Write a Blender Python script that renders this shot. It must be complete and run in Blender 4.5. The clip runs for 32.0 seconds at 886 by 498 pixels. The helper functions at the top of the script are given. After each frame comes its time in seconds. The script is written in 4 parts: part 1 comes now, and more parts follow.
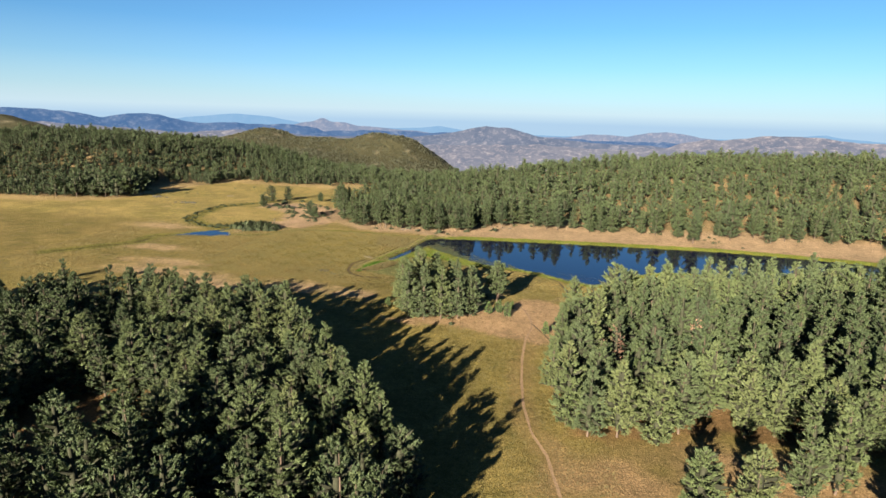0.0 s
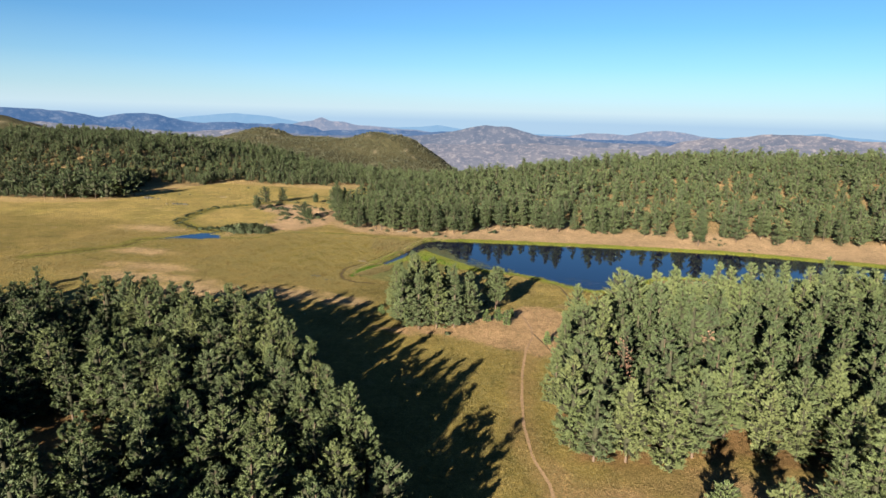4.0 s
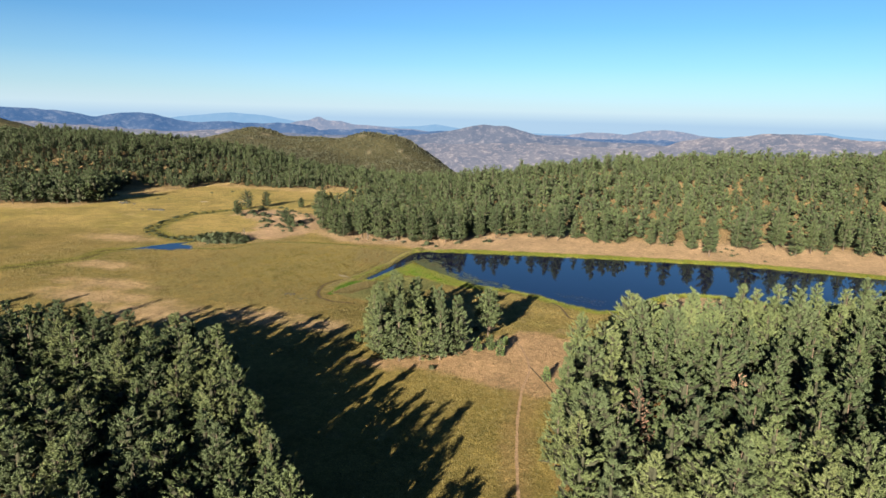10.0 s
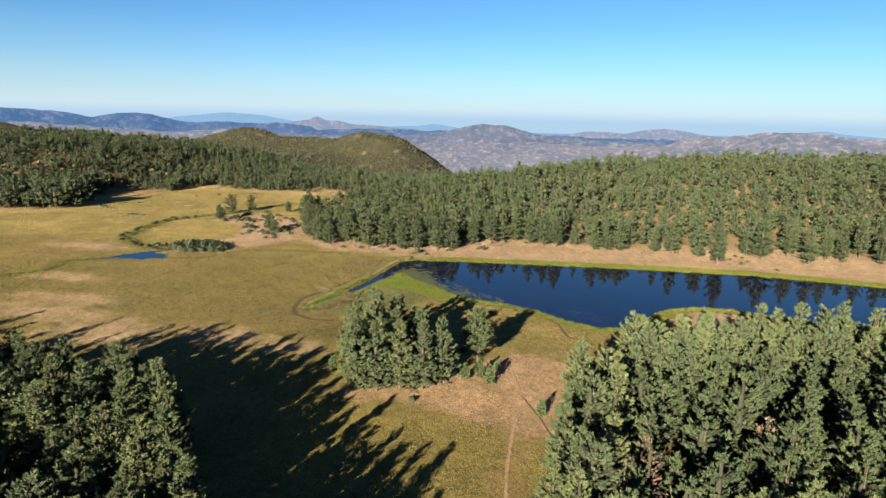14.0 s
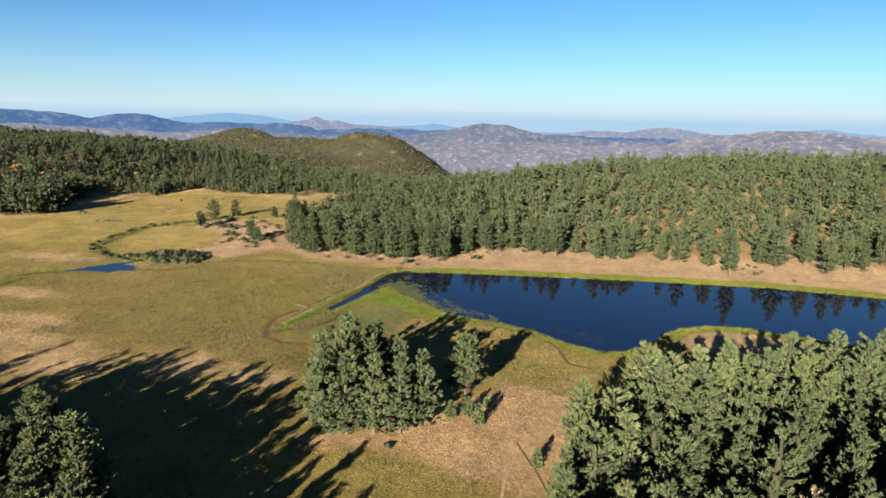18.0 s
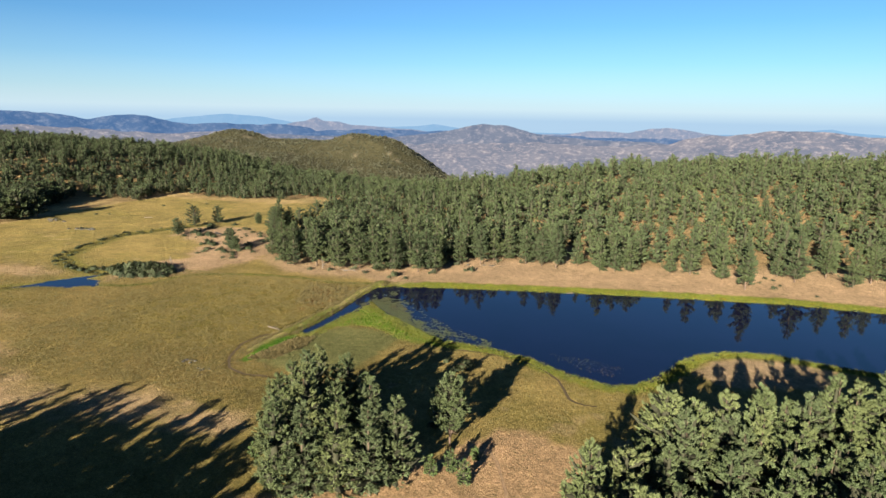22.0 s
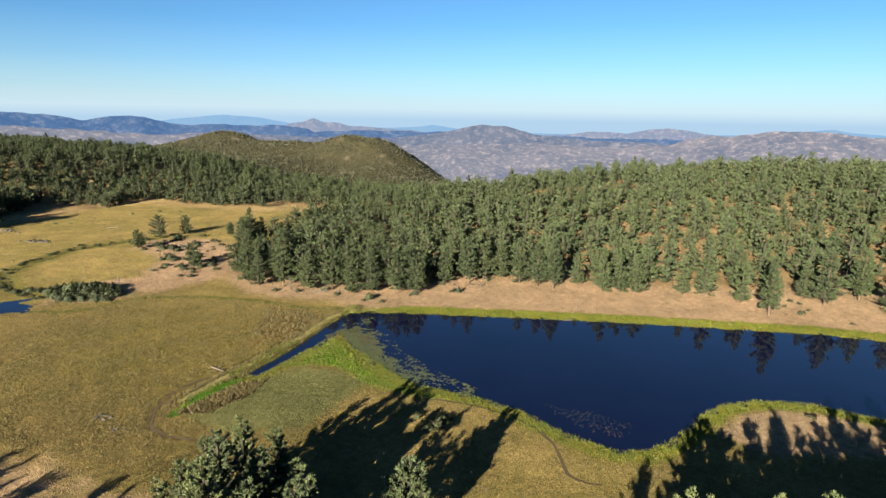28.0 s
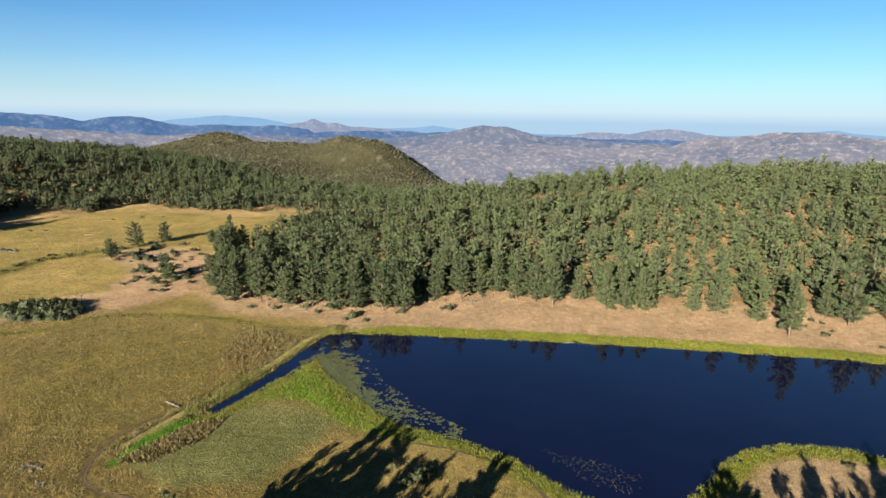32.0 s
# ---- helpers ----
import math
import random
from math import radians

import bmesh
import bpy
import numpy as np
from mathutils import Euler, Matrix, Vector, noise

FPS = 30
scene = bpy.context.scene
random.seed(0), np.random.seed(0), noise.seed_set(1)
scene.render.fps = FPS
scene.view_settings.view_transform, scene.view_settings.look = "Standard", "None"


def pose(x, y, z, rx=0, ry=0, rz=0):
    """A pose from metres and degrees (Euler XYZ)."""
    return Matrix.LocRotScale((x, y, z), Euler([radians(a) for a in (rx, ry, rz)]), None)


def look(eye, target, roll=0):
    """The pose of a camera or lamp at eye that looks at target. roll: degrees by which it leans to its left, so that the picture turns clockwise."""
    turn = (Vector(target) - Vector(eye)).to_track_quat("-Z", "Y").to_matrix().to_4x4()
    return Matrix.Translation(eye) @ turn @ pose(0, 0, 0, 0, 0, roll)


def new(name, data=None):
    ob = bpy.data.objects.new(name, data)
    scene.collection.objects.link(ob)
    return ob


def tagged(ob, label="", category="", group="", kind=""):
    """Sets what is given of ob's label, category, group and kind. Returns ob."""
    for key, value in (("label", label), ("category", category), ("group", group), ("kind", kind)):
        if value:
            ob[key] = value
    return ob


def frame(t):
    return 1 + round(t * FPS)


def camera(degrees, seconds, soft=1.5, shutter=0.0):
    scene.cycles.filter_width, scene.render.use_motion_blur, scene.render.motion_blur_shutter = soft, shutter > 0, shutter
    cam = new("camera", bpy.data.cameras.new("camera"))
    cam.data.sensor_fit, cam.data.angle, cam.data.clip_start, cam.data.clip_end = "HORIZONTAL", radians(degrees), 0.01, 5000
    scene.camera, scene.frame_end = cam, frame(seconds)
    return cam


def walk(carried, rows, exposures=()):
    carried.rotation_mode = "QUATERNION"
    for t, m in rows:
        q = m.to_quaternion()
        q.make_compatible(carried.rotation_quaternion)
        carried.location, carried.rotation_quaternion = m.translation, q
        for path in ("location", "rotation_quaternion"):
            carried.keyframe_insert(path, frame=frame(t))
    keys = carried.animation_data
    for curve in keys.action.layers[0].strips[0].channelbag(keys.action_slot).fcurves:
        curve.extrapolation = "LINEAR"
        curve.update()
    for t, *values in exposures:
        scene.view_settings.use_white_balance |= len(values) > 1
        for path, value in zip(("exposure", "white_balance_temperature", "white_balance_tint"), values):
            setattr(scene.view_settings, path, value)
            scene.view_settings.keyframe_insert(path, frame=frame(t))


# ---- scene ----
# camera: seconds, place, pitch, roll, heading
cam = camera(74.02, 32.0)
PATH = [
    (0, 0.00, -0.00, 75.00, -12.920, 1.532, 11.259),
    (3, -0.59, 8.28, 74.81, -12.976, 1.432, 11.265),
    (6, -1.45, 19.18, 74.67, -13.052, 1.316, 11.180),
    (9, -2.04, 34.17, 75.22, -13.076, 1.351, 11.117),
    (11, -1.80, 44.26, 75.36, -13.077, 1.368, 11.062),
    (13, -1.45, 54.80, 75.27, -13.108, 1.276, 11.081),
    (16.5, -0.71, 74.54, 75.62, -13.164, 1.058, 11.128),
    (19, -0.87, 89.39, 75.58, -13.175, 0.953, 11.223),
    (21, -0.91, 101.97, 75.56, -13.132, 0.877, 11.246),
    (23, -0.89, 113.25, 75.55, -13.114, 0.901, 11.277),
    (25.5, -0.51, 127.79, 75.56, -13.082, 0.844, 11.294),
    (28, -0.19, 141.85, 75.71, -13.060, 0.803, 11.268),
    (30, -0.24, 151.55, 75.91, -13.048, 0.744, 11.338),
    (32, -0.00, 163.01, 76.26, -13.015, 0.811, 11.382),
]
walk(cam, [(t, pose(x, y, z, 90 + p, 0, h) @ pose(0, 0, 0, 0, 0, r)) for t, x, y, z, p, r, h in PATH],
     [(0.0, 2.8, 6200, 9), (32.0, 2.8, 6200, 9)])

# ---- light ----
SUN_EL, SUN_AZ = 17.5, 193.5        # height, and where the sun stands, clockwise from +y
world = bpy.data.worlds.new("sky")
scene.world = world
world.use_nodes = True
wn = world.node_tree.nodes
sky = wn.new("ShaderNodeTexSky")
sky.sky_type, sky.sun_disc = "NISHITA", False
sky.sun_elevation, sky.sun_rotation = radians(SUN_EL), radians(SUN_AZ)
sky.altitude, sky.air_density, sky.dust_density, sky.ozone_density = 1600, 1.0, 0.5, 5.0
tint = wn.new("ShaderNodeMix")
tint.data_type, tint.blend_type = "RGBA", "MULTIPLY"
tint.inputs[0].default_value, tint.inputs[7].default_value = 1.0, (0.304, 0.378, 0.384, 1)
world.node_tree.links.new(sky.outputs[0], tint.inputs[6])
world.node_tree.links.new(tint.outputs[2], wn["Background"].inputs[0])
wn["Background"].inputs[1].default_value = 0.05
sun_data = bpy.data.lights.new("sun", "SUN")
sun_data.energy, sun_data.angle, sun_data.color = 5.0, radians(0.55), (1.0, 0.85, 0.63)
sun = new("sun", sun_data)
sa = radians(SUN_AZ)
to_sun = Vector((math.sin(sa) * math.cos(radians(SUN_EL)), math.cos(sa) * math.cos(radians(SUN_EL)), math.sin(radians(SUN_EL))))
sun.matrix_world = look(tuple(to_sun * 300), (0, 0, 0))

RNG = np.random.default_rng(7)


# ---- materials ----
def material(name, rough=0.8, spec=0.2):
    m = bpy.data.materials.new(name)
    m.use_nodes = True
    b = m.node_tree.nodes["Principled BSDF"]
    b.inputs["Roughness"].default_value = rough
    b.inputs["Specular IOR Level"].default_value = spec
    return m, m.node_tree.nodes, m.node_tree.links, b


def node(nodes, kind, **values):
    n = nodes.new(kind)
    for key, value in values.items():
        n.inputs[key].default_value = value
    return n


def noise_node(nodes, links, coord, scale, detail=4.0, rough=0.6):
    n = node(nodes, "ShaderNodeTexNoise", Scale=scale, Detail=detail, Roughness=rough)
    links.new(coord, n.inputs["Vector"])
    return n


def ramp(nodes, links, fac, stops):
    r = nodes.new("ShaderNodeValToRGB")
    els = r.color_ramp.elements
    while len(els) < len(stops):
        els.new(0.5)
    for e, (p, c) in zip(els, stops):
        e.position, e.color = p, (*c, 1) if len(c) == 3 else c
    links.new(fac, r.inputs[0])
    return r


def mix(nodes, links, kind, fac, a, b):
    m = nodes.new("ShaderNodeMix")
    m.data_type, m.blend_type = "RGBA", kind
    for socket, v in ((m.inputs[0], fac), (m.inputs[6], a), (m.inputs[7], b)):
        if hasattr(v, "is_linked"):
            links.new(v, socket)
        else:
            socket.default_value = v
    return m.outputs[2]


def bump(nodes, links, height, strength, distance, bsdf):
    b = node(nodes, "ShaderNodeBump", Strength=strength, Distance=distance)
    links.new(height, b.inputs["Height"])
    links.new(b.outputs[0], bsdf.inputs["Normal"])


def ground_material():
    m, n, l, b = material("ground_cover", 0.95, 0.05)
    geo = n.new("ShaderNodeNewGeometry")
    at = n.new("ShaderNodeAttribute")
    at.attribute_name = "albedo"
    pos = geo.outputs["Position"]
    big = noise_node(n, l, pos, 0.06, 5, 0.65)
    mid = noise_node(n, l, pos, 0.45, 5, 0.7)
    fine = noise_node(n, l, pos, 2.2, 4, 0.75)
    c = mix(n, l, "MULTIPLY", 1.0, at.outputs["Color"], ramp(n, l, big.outputs[0], [(0.3, (0.72, 0.74, 0.7)), (0.7, (1.2, 1.18, 1.12))]).outputs[0])
    c = mix(n, l, "MULTIPLY", 1.0, c, ramp(n, l, mid.outputs[0], [(0.28, (0.62, 0.66, 0.6)), (0.55, (1.0, 1.0, 1.0)), (0.75, (1.28, 1.24, 1.15))]).outputs[0])
    c = mix(n, l, "MULTIPLY", 1.0, c, ramp(n, l, fine.outputs[0], [(0.3, (0.5, 0.53, 0.5)), (0.7, (1.42, 1.4, 1.34))]).outputs[0])
    speck = noise_node(n, l, pos, 6.5, 2, 0.6)
    c = mix(n, l, "MULTIPLY", 1.0, c, ramp(n, l, speck.outputs[0], [(0.32, (0.6, 0.62, 0.58)), (0.68, (1.36, 1.34, 1.28))]).outputs[0])
    l.new(c, b.inputs["Base Color"])
    add = n.new("ShaderNodeMath")
    add.operation = "ADD"
    l.new(mid.outputs[0], add.inputs[0])
    l.new(fine.outputs[0], add.inputs[1])
    bump(n, l, add.outputs[0], 1.0, 0.8, b)
    return m


def foliage_material(name, dark, light, pick="object", through_light=0.16, third=None, scale=0.15):
    """Leaves or needles; the tone changes by object, by blade, or by patches about as wide as a tree."""
    m, n, l, b = material(name, 0.6, 0.25)
    geo = n.new("ShaderNodeNewGeometry")
    if pick == "object":
        tone = n.new("ShaderNodeObjectInfo").outputs["Random"]
    elif pick == "blade":
        tone = geo.outputs["Random Per Island"]
    else:
        flat = n.new("ShaderNodeVectorMath")
        flat.operation = "MULTIPLY"
        flat.inputs[1].default_value = (1, 1, 0)
        l.new(geo.outputs["Position"], flat.inputs[0])
        cell = node(n, "ShaderNodeTexVoronoi", Scale=scale)
        l.new(flat.outputs[0], cell.inputs["Vector"])
        tone = cell.outputs["Color"]
    dark, light, third = [[v * 0.82 for v in col] for col in (dark, light, third or light)]
    tone = ramp(n, l, tone, [(0.1, dark), (0.6, light), (0.95, third)]).outputs[0]
    grain = noise_node(n, l, geo.outputs["Position"], 0.9, 3, 0.7)
    c = mix(n, l, "MULTIPLY", 1.0, tone, ramp(n, l, grain.outputs[0], [(0.3, (0.7, 0.74, 0.7)), (0.7, (1.3, 1.24, 1.18))]).outputs[0])
    l.new(c, b.inputs["Base Color"])
    spray = noise_node(n, l, geo.outputs["Position"], 3.2, 2, 0.6)
    bump(n, l, spray.outputs[0], 0.9, 0.35, b)
    tr = n.new("ShaderNodeBsdfTranslucent")
    l.new(c, tr.inputs[0])
    ms = node(n, "ShaderNodeMixShader", Fac=through_light)
    l.new(b.outputs[0], ms.inputs[1])
    l.new(tr.outputs[0], ms.inputs[2])
    l.new(ms.outputs[0], n["Material Output"].inputs[0])
    return m


def plain(name, colour, rough=0.85, scale=3.0, amount=0.35, relief=0.05):
    m, n, l, b = material(name, rough, 0.15)
    geo = n.new("ShaderNodeNewGeometry")
    a = noise_node(n, l, geo.outputs["Position"], scale, 5, 0.7)
    c = mix(n, l, "MULTIPLY", 1.0, (*colour, 1), ramp(n, l, a.outputs[0], [(0.3, (1 - amount,) * 3), (0.7, (1 + amount,) * 3)]).outputs[0])
    l.new(c, b.inputs["Base Color"])
    bump(n, l, a.outputs[0], 0.6, relief, b)
    return m


def water_material():
    m, n, l, b = material("lake_water", 0.03, 0.5)
    b.inputs["IOR"].default_value = 1.33
    geo = n.new("ShaderNodeNewGeometry")
    murk = noise_node(n, l, geo.outputs["Position"], 0.035, 4, 0.6)
    c = ramp(n, l, murk.outputs[0], [(0.35, (0.0012, 0.0018, 0.009)), (0.7, (0.002, 0.0026, 0.013))])
    l.new(c.outputs[0], b.inputs["Base Color"])
    rip = noise_node(n, l, geo.outputs["Position"], 1.4, 3, 0.5)
    bump(n, l, rip.outputs[0], 0.12, 0.03, b)
    return m


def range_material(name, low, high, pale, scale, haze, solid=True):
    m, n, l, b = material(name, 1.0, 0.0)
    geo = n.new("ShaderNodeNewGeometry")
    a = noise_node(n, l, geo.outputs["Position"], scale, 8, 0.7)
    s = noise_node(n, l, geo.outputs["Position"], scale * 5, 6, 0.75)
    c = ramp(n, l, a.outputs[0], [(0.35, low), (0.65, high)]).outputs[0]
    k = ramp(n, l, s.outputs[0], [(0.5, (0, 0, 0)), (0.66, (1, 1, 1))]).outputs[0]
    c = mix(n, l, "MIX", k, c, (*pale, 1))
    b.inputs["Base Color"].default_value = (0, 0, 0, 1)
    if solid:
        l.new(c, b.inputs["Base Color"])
    # air haze is painted as an even glow over the rock
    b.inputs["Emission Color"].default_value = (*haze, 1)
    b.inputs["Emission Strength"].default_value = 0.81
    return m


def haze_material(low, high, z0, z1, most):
    """Haze painted as a glow that thins out with height."""
    m, n, l, b = material("horizon_haze_glow", 1.0, 0.0)
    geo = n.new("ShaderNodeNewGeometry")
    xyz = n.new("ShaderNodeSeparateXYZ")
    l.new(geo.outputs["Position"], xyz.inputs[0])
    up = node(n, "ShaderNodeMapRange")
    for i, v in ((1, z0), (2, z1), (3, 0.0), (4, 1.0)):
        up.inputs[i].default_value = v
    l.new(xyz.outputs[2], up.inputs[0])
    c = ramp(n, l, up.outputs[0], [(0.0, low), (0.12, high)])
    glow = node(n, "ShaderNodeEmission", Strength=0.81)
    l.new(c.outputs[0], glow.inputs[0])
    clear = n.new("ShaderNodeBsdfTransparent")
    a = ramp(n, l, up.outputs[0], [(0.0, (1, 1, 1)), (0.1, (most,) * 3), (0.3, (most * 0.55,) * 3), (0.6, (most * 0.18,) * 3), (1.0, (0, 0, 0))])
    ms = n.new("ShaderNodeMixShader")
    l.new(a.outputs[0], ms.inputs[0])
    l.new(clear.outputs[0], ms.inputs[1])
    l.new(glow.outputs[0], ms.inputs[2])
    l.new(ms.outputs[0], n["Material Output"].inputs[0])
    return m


GROUND = ground_material()
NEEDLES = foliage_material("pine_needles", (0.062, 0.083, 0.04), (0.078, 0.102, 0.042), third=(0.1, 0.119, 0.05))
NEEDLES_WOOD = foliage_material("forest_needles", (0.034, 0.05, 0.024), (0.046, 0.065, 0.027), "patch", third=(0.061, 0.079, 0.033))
SHRUB = foliage_material("shrub_leaves", (0.025, 0.037, 0.017), (0.042, 0.055, 0.025))
YOUNG = foliage_material("young_pine_needles", (0.062, 0.098, 0.032), (0.08, 0.118, 0.04))
DRY_GRASS = foliage_material("dry_grass", (0.055, 0.05, 0.018), (0.138, 0.113, 0.04), "blade")
REEDS = foliage_material("green_reeds", (0.045, 0.085, 0.009), (0.105, 0.105, 0.016), "blade")
SEDGE = foliage_material("brown_sedge", (0.06, 0.05, 0.02), (0.105, 0.086, 0.036), "blade")
LILY = foliage_material("lily_leaves", (0.03, 0.04, 0.017), (0.066, 0.078, 0.035), "blade", 0.05)
WEED = foliage_material("water_weed", (0.032, 0.034, 0.02), (0.052, 0.056, 0.018), "patch", 0.05, (0.075, 0.05, 0.026), 0.09)
SCRUB = foliage_material("hill_scrub", (0.03, 0.034, 0.021), (0.052, 0.054, 0.034), "blade")
DEAD_LEAF = foliage_material("dead_leaves", (0.17, 0.1, 0.075), (0.22, 0.14, 0.1))
BARK = plain("pine_bark", (0.07, 0.05, 0.038), 0.9, 4.0, 0.4)
# near-black twigs: the shade between boughs is painted into this colour
SHADED_TWIGS = plain("shaded_crown_twigs", (0.022, 0.023, 0.014), 0.95, 2.5, 0.4)
DEADWOOD = plain("weathered_wood", (0.08, 0.067, 0.055), 0.8, 5.0, 0.3)
ROCK = plain("granite", (0.05, 0.046, 0.042), 0.85, 1.5, 0.35)
WATER = water_material()
PATH_SOIL = plain("trodden_soil", (0.165, 0.11, 0.066), 0.95, 1.2, 0.3)


# ---- ground ----
def smooth(v):
    v = np.clip(v, 0, 1)
    return v * v * (3 - 2 * v)


def distance(poly, x, y, closed=True):
    """Distance to a line through points; negative inside a closed one."""
    d = np.full(x.shape, 1e18)
    inside = np.zeros(x.shape, bool)
    pts = list(poly) + ([poly[0]] if closed else [])
    for (ax, ay), (bx, by) in zip(pts, pts[1:]):
        ex, ey = bx - ax, by - ay
        t = np.clip(((x - ax) * ex + (y - ay) * ey) / (ex * ex + ey * ey + 1e-9), 0, 1)
        d = np.minimum(d, (x - ax - t * ex) ** 2 + (y - ay - t * ey) ** 2)
        if ay != by:
            hit = ((ay > y) != (by > y)) & (x < (bx - ax) * (y - ay) / (by - ay) + ax)
            inside ^= hit
    d = np.sqrt(d)
    return np.where(inside, -d, d) if closed else d


def waves(x, y, size, seed, octaves=3):
    """Cheap smooth noise, about -1 to 1."""
    rng = np.random.default_rng(seed)
    out, amp, total = 0, 1.0, 0
    for o in range(octaves):
        s = 0
        for _ in range(5):
            a, p = rng.uniform(0, 2 * math.pi, 2)
            k = 2 * math.pi / (size * rng.uniform(0.7, 1.4))
            s = s + np.sin(k * (x * math.cos(a) + y * math.sin(a)) + p)
        out, total = out + amp * s / 2.6, total + amp
        amp, size = amp * 0.5, size * 0.47
    return out / total


LAKE = [(-78, 347), (-55, 351), (-15, 356), (23, 360), (60, 362), (95, 364), (125, 361), (155, 357), (200, 350), (262, 335), (270, 318),
        (220, 303), (150, 294), (107, 294), (89, 299), (70, 305), (56, 304), (46, 299), (39, 292), (36, 286), (29, 277), (23, 271),
        (15, 270), (8, 273), (0, 278), (-8, 284), (-18, 288), (-35, 292), (-44, 296), (-56, 307), (-68, 319), (-74, 327), (-77, 311),
        (-81, 297), (-84, 287), (-88, 287), (-85, 301), (-82, 316), (-80, 335)]
POND = [(-222, 313), (-219, 322), (-211, 327), (-202, 325), (-197, 318), (-211, 312)]
CREEK = [(-260, 250), (-232, 284), (-236, 301), (-225, 309), (-214, 322), (-207, 334), (-228, 341), (-249, 356), (-255, 382), (-259, 412), (-246, 436), (-236, 452)]
SLOUGH = [(-205, 318), (-184, 320), (-175, 326), (-171, 337), (-162, 345), (-143, 350), (-120, 351), (-98, 347), (-80, 350)]
LEVEE = [(-77, 352), (-82, 337), (-84, 318), (-87, 302), (-91, 286), (-95, 268)]
LEVEE_FOOT = [(-80, 352), (-85, 338), (-88, 318), (-91, 302), (-95, 287)]
DITCH = [(-88, 283), (-91, 274), (-93, 262)]
CATTLE = [(-91, 287), (-98, 281), (-101, 273), (-99, 262), (-95, 255), (-88, 252), (-80, 252)]
SHORE_TRACK = [(-34.0, 284.3), (-22.2, 284.1), (-9.8, 280.6), (-3.3, 276.0), (2.0, 268.5), (4.8, 257.3), (8.6, 255.0), (12.6, 255.3)]
TRAIL = [(9, 84), (4, 108), (1, 122), (-3, 131), (-6, 145), (-7.5, 160), (-8.5, 176), (-8.5, 193), (-7, 205), (-8, 213), (-11, 224), (-14, 229)]
DIRT = [(-60, 199), (-43, 198), (-33, 199), (-21, 194), (-12, 192), (4, 190), (8, 205), (10, 222), (6, 234), (-7, 240), (-18, 232), (-30, 214), (-48, 206)]
MARSH = [(-91, 262), (-90, 277), (-83, 288), (-75, 296), (-63, 297), (-50, 292), (-52, 281), (-58, 262), (-76, 256)]
LUSH = [(-83, 290), (-79, 305), (-74, 322), (-66, 316), (-54, 304), (-40, 293), (-26, 288), (-30, 283), (-52, 289), (-64, 298), (-76, 296)]
REDDISH = [(-107, 342), (-88, 340), (-86, 318), (-98, 307)]
POINT = [(40, 284), (50, 296), (60, 300), (72, 300), (88, 294), (80, 280), (48, 274)]
ISLET = [(-215, 334), (-196, 328), (-178, 333), (-165, 350), (-150, 372), (-148, 400), (-165, 430), (-205, 455), (-240, 445), (-232, 420), (-200, 400), (-190, 372)]
STAND_W = [(-228, 64), (-228, 172), (-192, 168), (-145, 175), (-113, 176), (-94, 173), (-72, 157), (-57, 136), (-47, 126), (-34, 112), (-25, 97), (-24, 60)]
STAND_E = [(6, 130), (0, 150), (0, 168), (1, 186), (5, 206), (13, 213), (24, 226), (36, 228), (47, 232), (80, 242), (105, 254), (137, 271), (165, 277), (165, 128), (76, 139), (61, 137), (38, 139), (27, 132), (16, 129)]


BARE = [(-150, 222, 26, 14), (-182, 234, 34, 10), (-190, 250, 28, 8), (-110, 228, 20, 10), (-250, 330, 30, 10), (-218, 276, 26, 8), (-82, 226, 12, 8)]


def lobe_edge(x):
    """Where the wood behind the lake begins."""
    return np.interp(x, [-165, -150, -128, -100, -62, -50, -30, 10, 50, 80, 125, 250, 600], [430, 385, 368, 368, 374, 390, 393, 394, 393, 396, 400, 386, 380])


def west_edge(x):
    """Where the wood on the western hill begins."""
    return np.interp(x, [-900, -457, -420, -396, -368, -358, -354, -340, -290, -240, -180], [380, 400, 404, 410, 420, 432, 556, 585, 578, 578, 590])


def height(x, y):
    x, y = np.asarray(x, float), np.asarray(y, float)
    rim = np.interp(x, [-190, -150, -100, -50, 0, 75, 120, 250, 700], [-2, 0, 6, 13, 20.5, 28, 33, 36, 40])
    z = rim * smooth((y - 364) / 240) * (1 - 0.6 * smooth((y - 600) / 260))
    hw = np.interp(x, [-1400, -900, -600, -500, -400, -300, -230, -160], [48, 41, 37, 33, 22, 12, 5, 1])
    y0 = np.interp(x, [-900, -500, -440, -410, -380, -300, -200], [350, 390, 430, 490, 540, 570, 590])
    z = z + hw * smooth((y - y0) / 190) * (1 - 0.5 * smooth((y - 650) / 220))
    z = z - 20 * smooth((y - 610) / 260) * smooth((x + 420) / 120) * smooth((20 - x) / 120)
    z = z + np.interp(y, [-900, -200, 60], [20, 6, 0])
    # the land drops away to the north
    fall = smooth((y - 800) / 1500)
    base = z * (1 - smooth((y - 760) / 500)) - 330 * fall
    crest = np.interp(x, [-1700, -1250, -1180, -1090, -900, -760, -700, -640, -585, -540, -511, -435, -392, -350, -300, -275, -240, -190, -120, 0],
                      [32, 42, 40, 20, -14, -14, -5, 10, 29, 27, 17, 17, 22, 38, 36, 26, 4, -26, -62, -66])
    hill = np.exp(-((y - 1100) / 125) ** 2)
    low = -330 * float(smooth((1100 - 800) / 1500))
    z = base + (crest - low) * hill * (x < 400) + waves(x, y, 120, 5) * (1.2 + 3.5 * hill) * smooth((y - 420) / 160)
    # broken country further out
    far = smooth((y - 1500) / 900)
    z = z + far * (waves(x, y, 700, 11, 5) * 75 + 40)
    return z


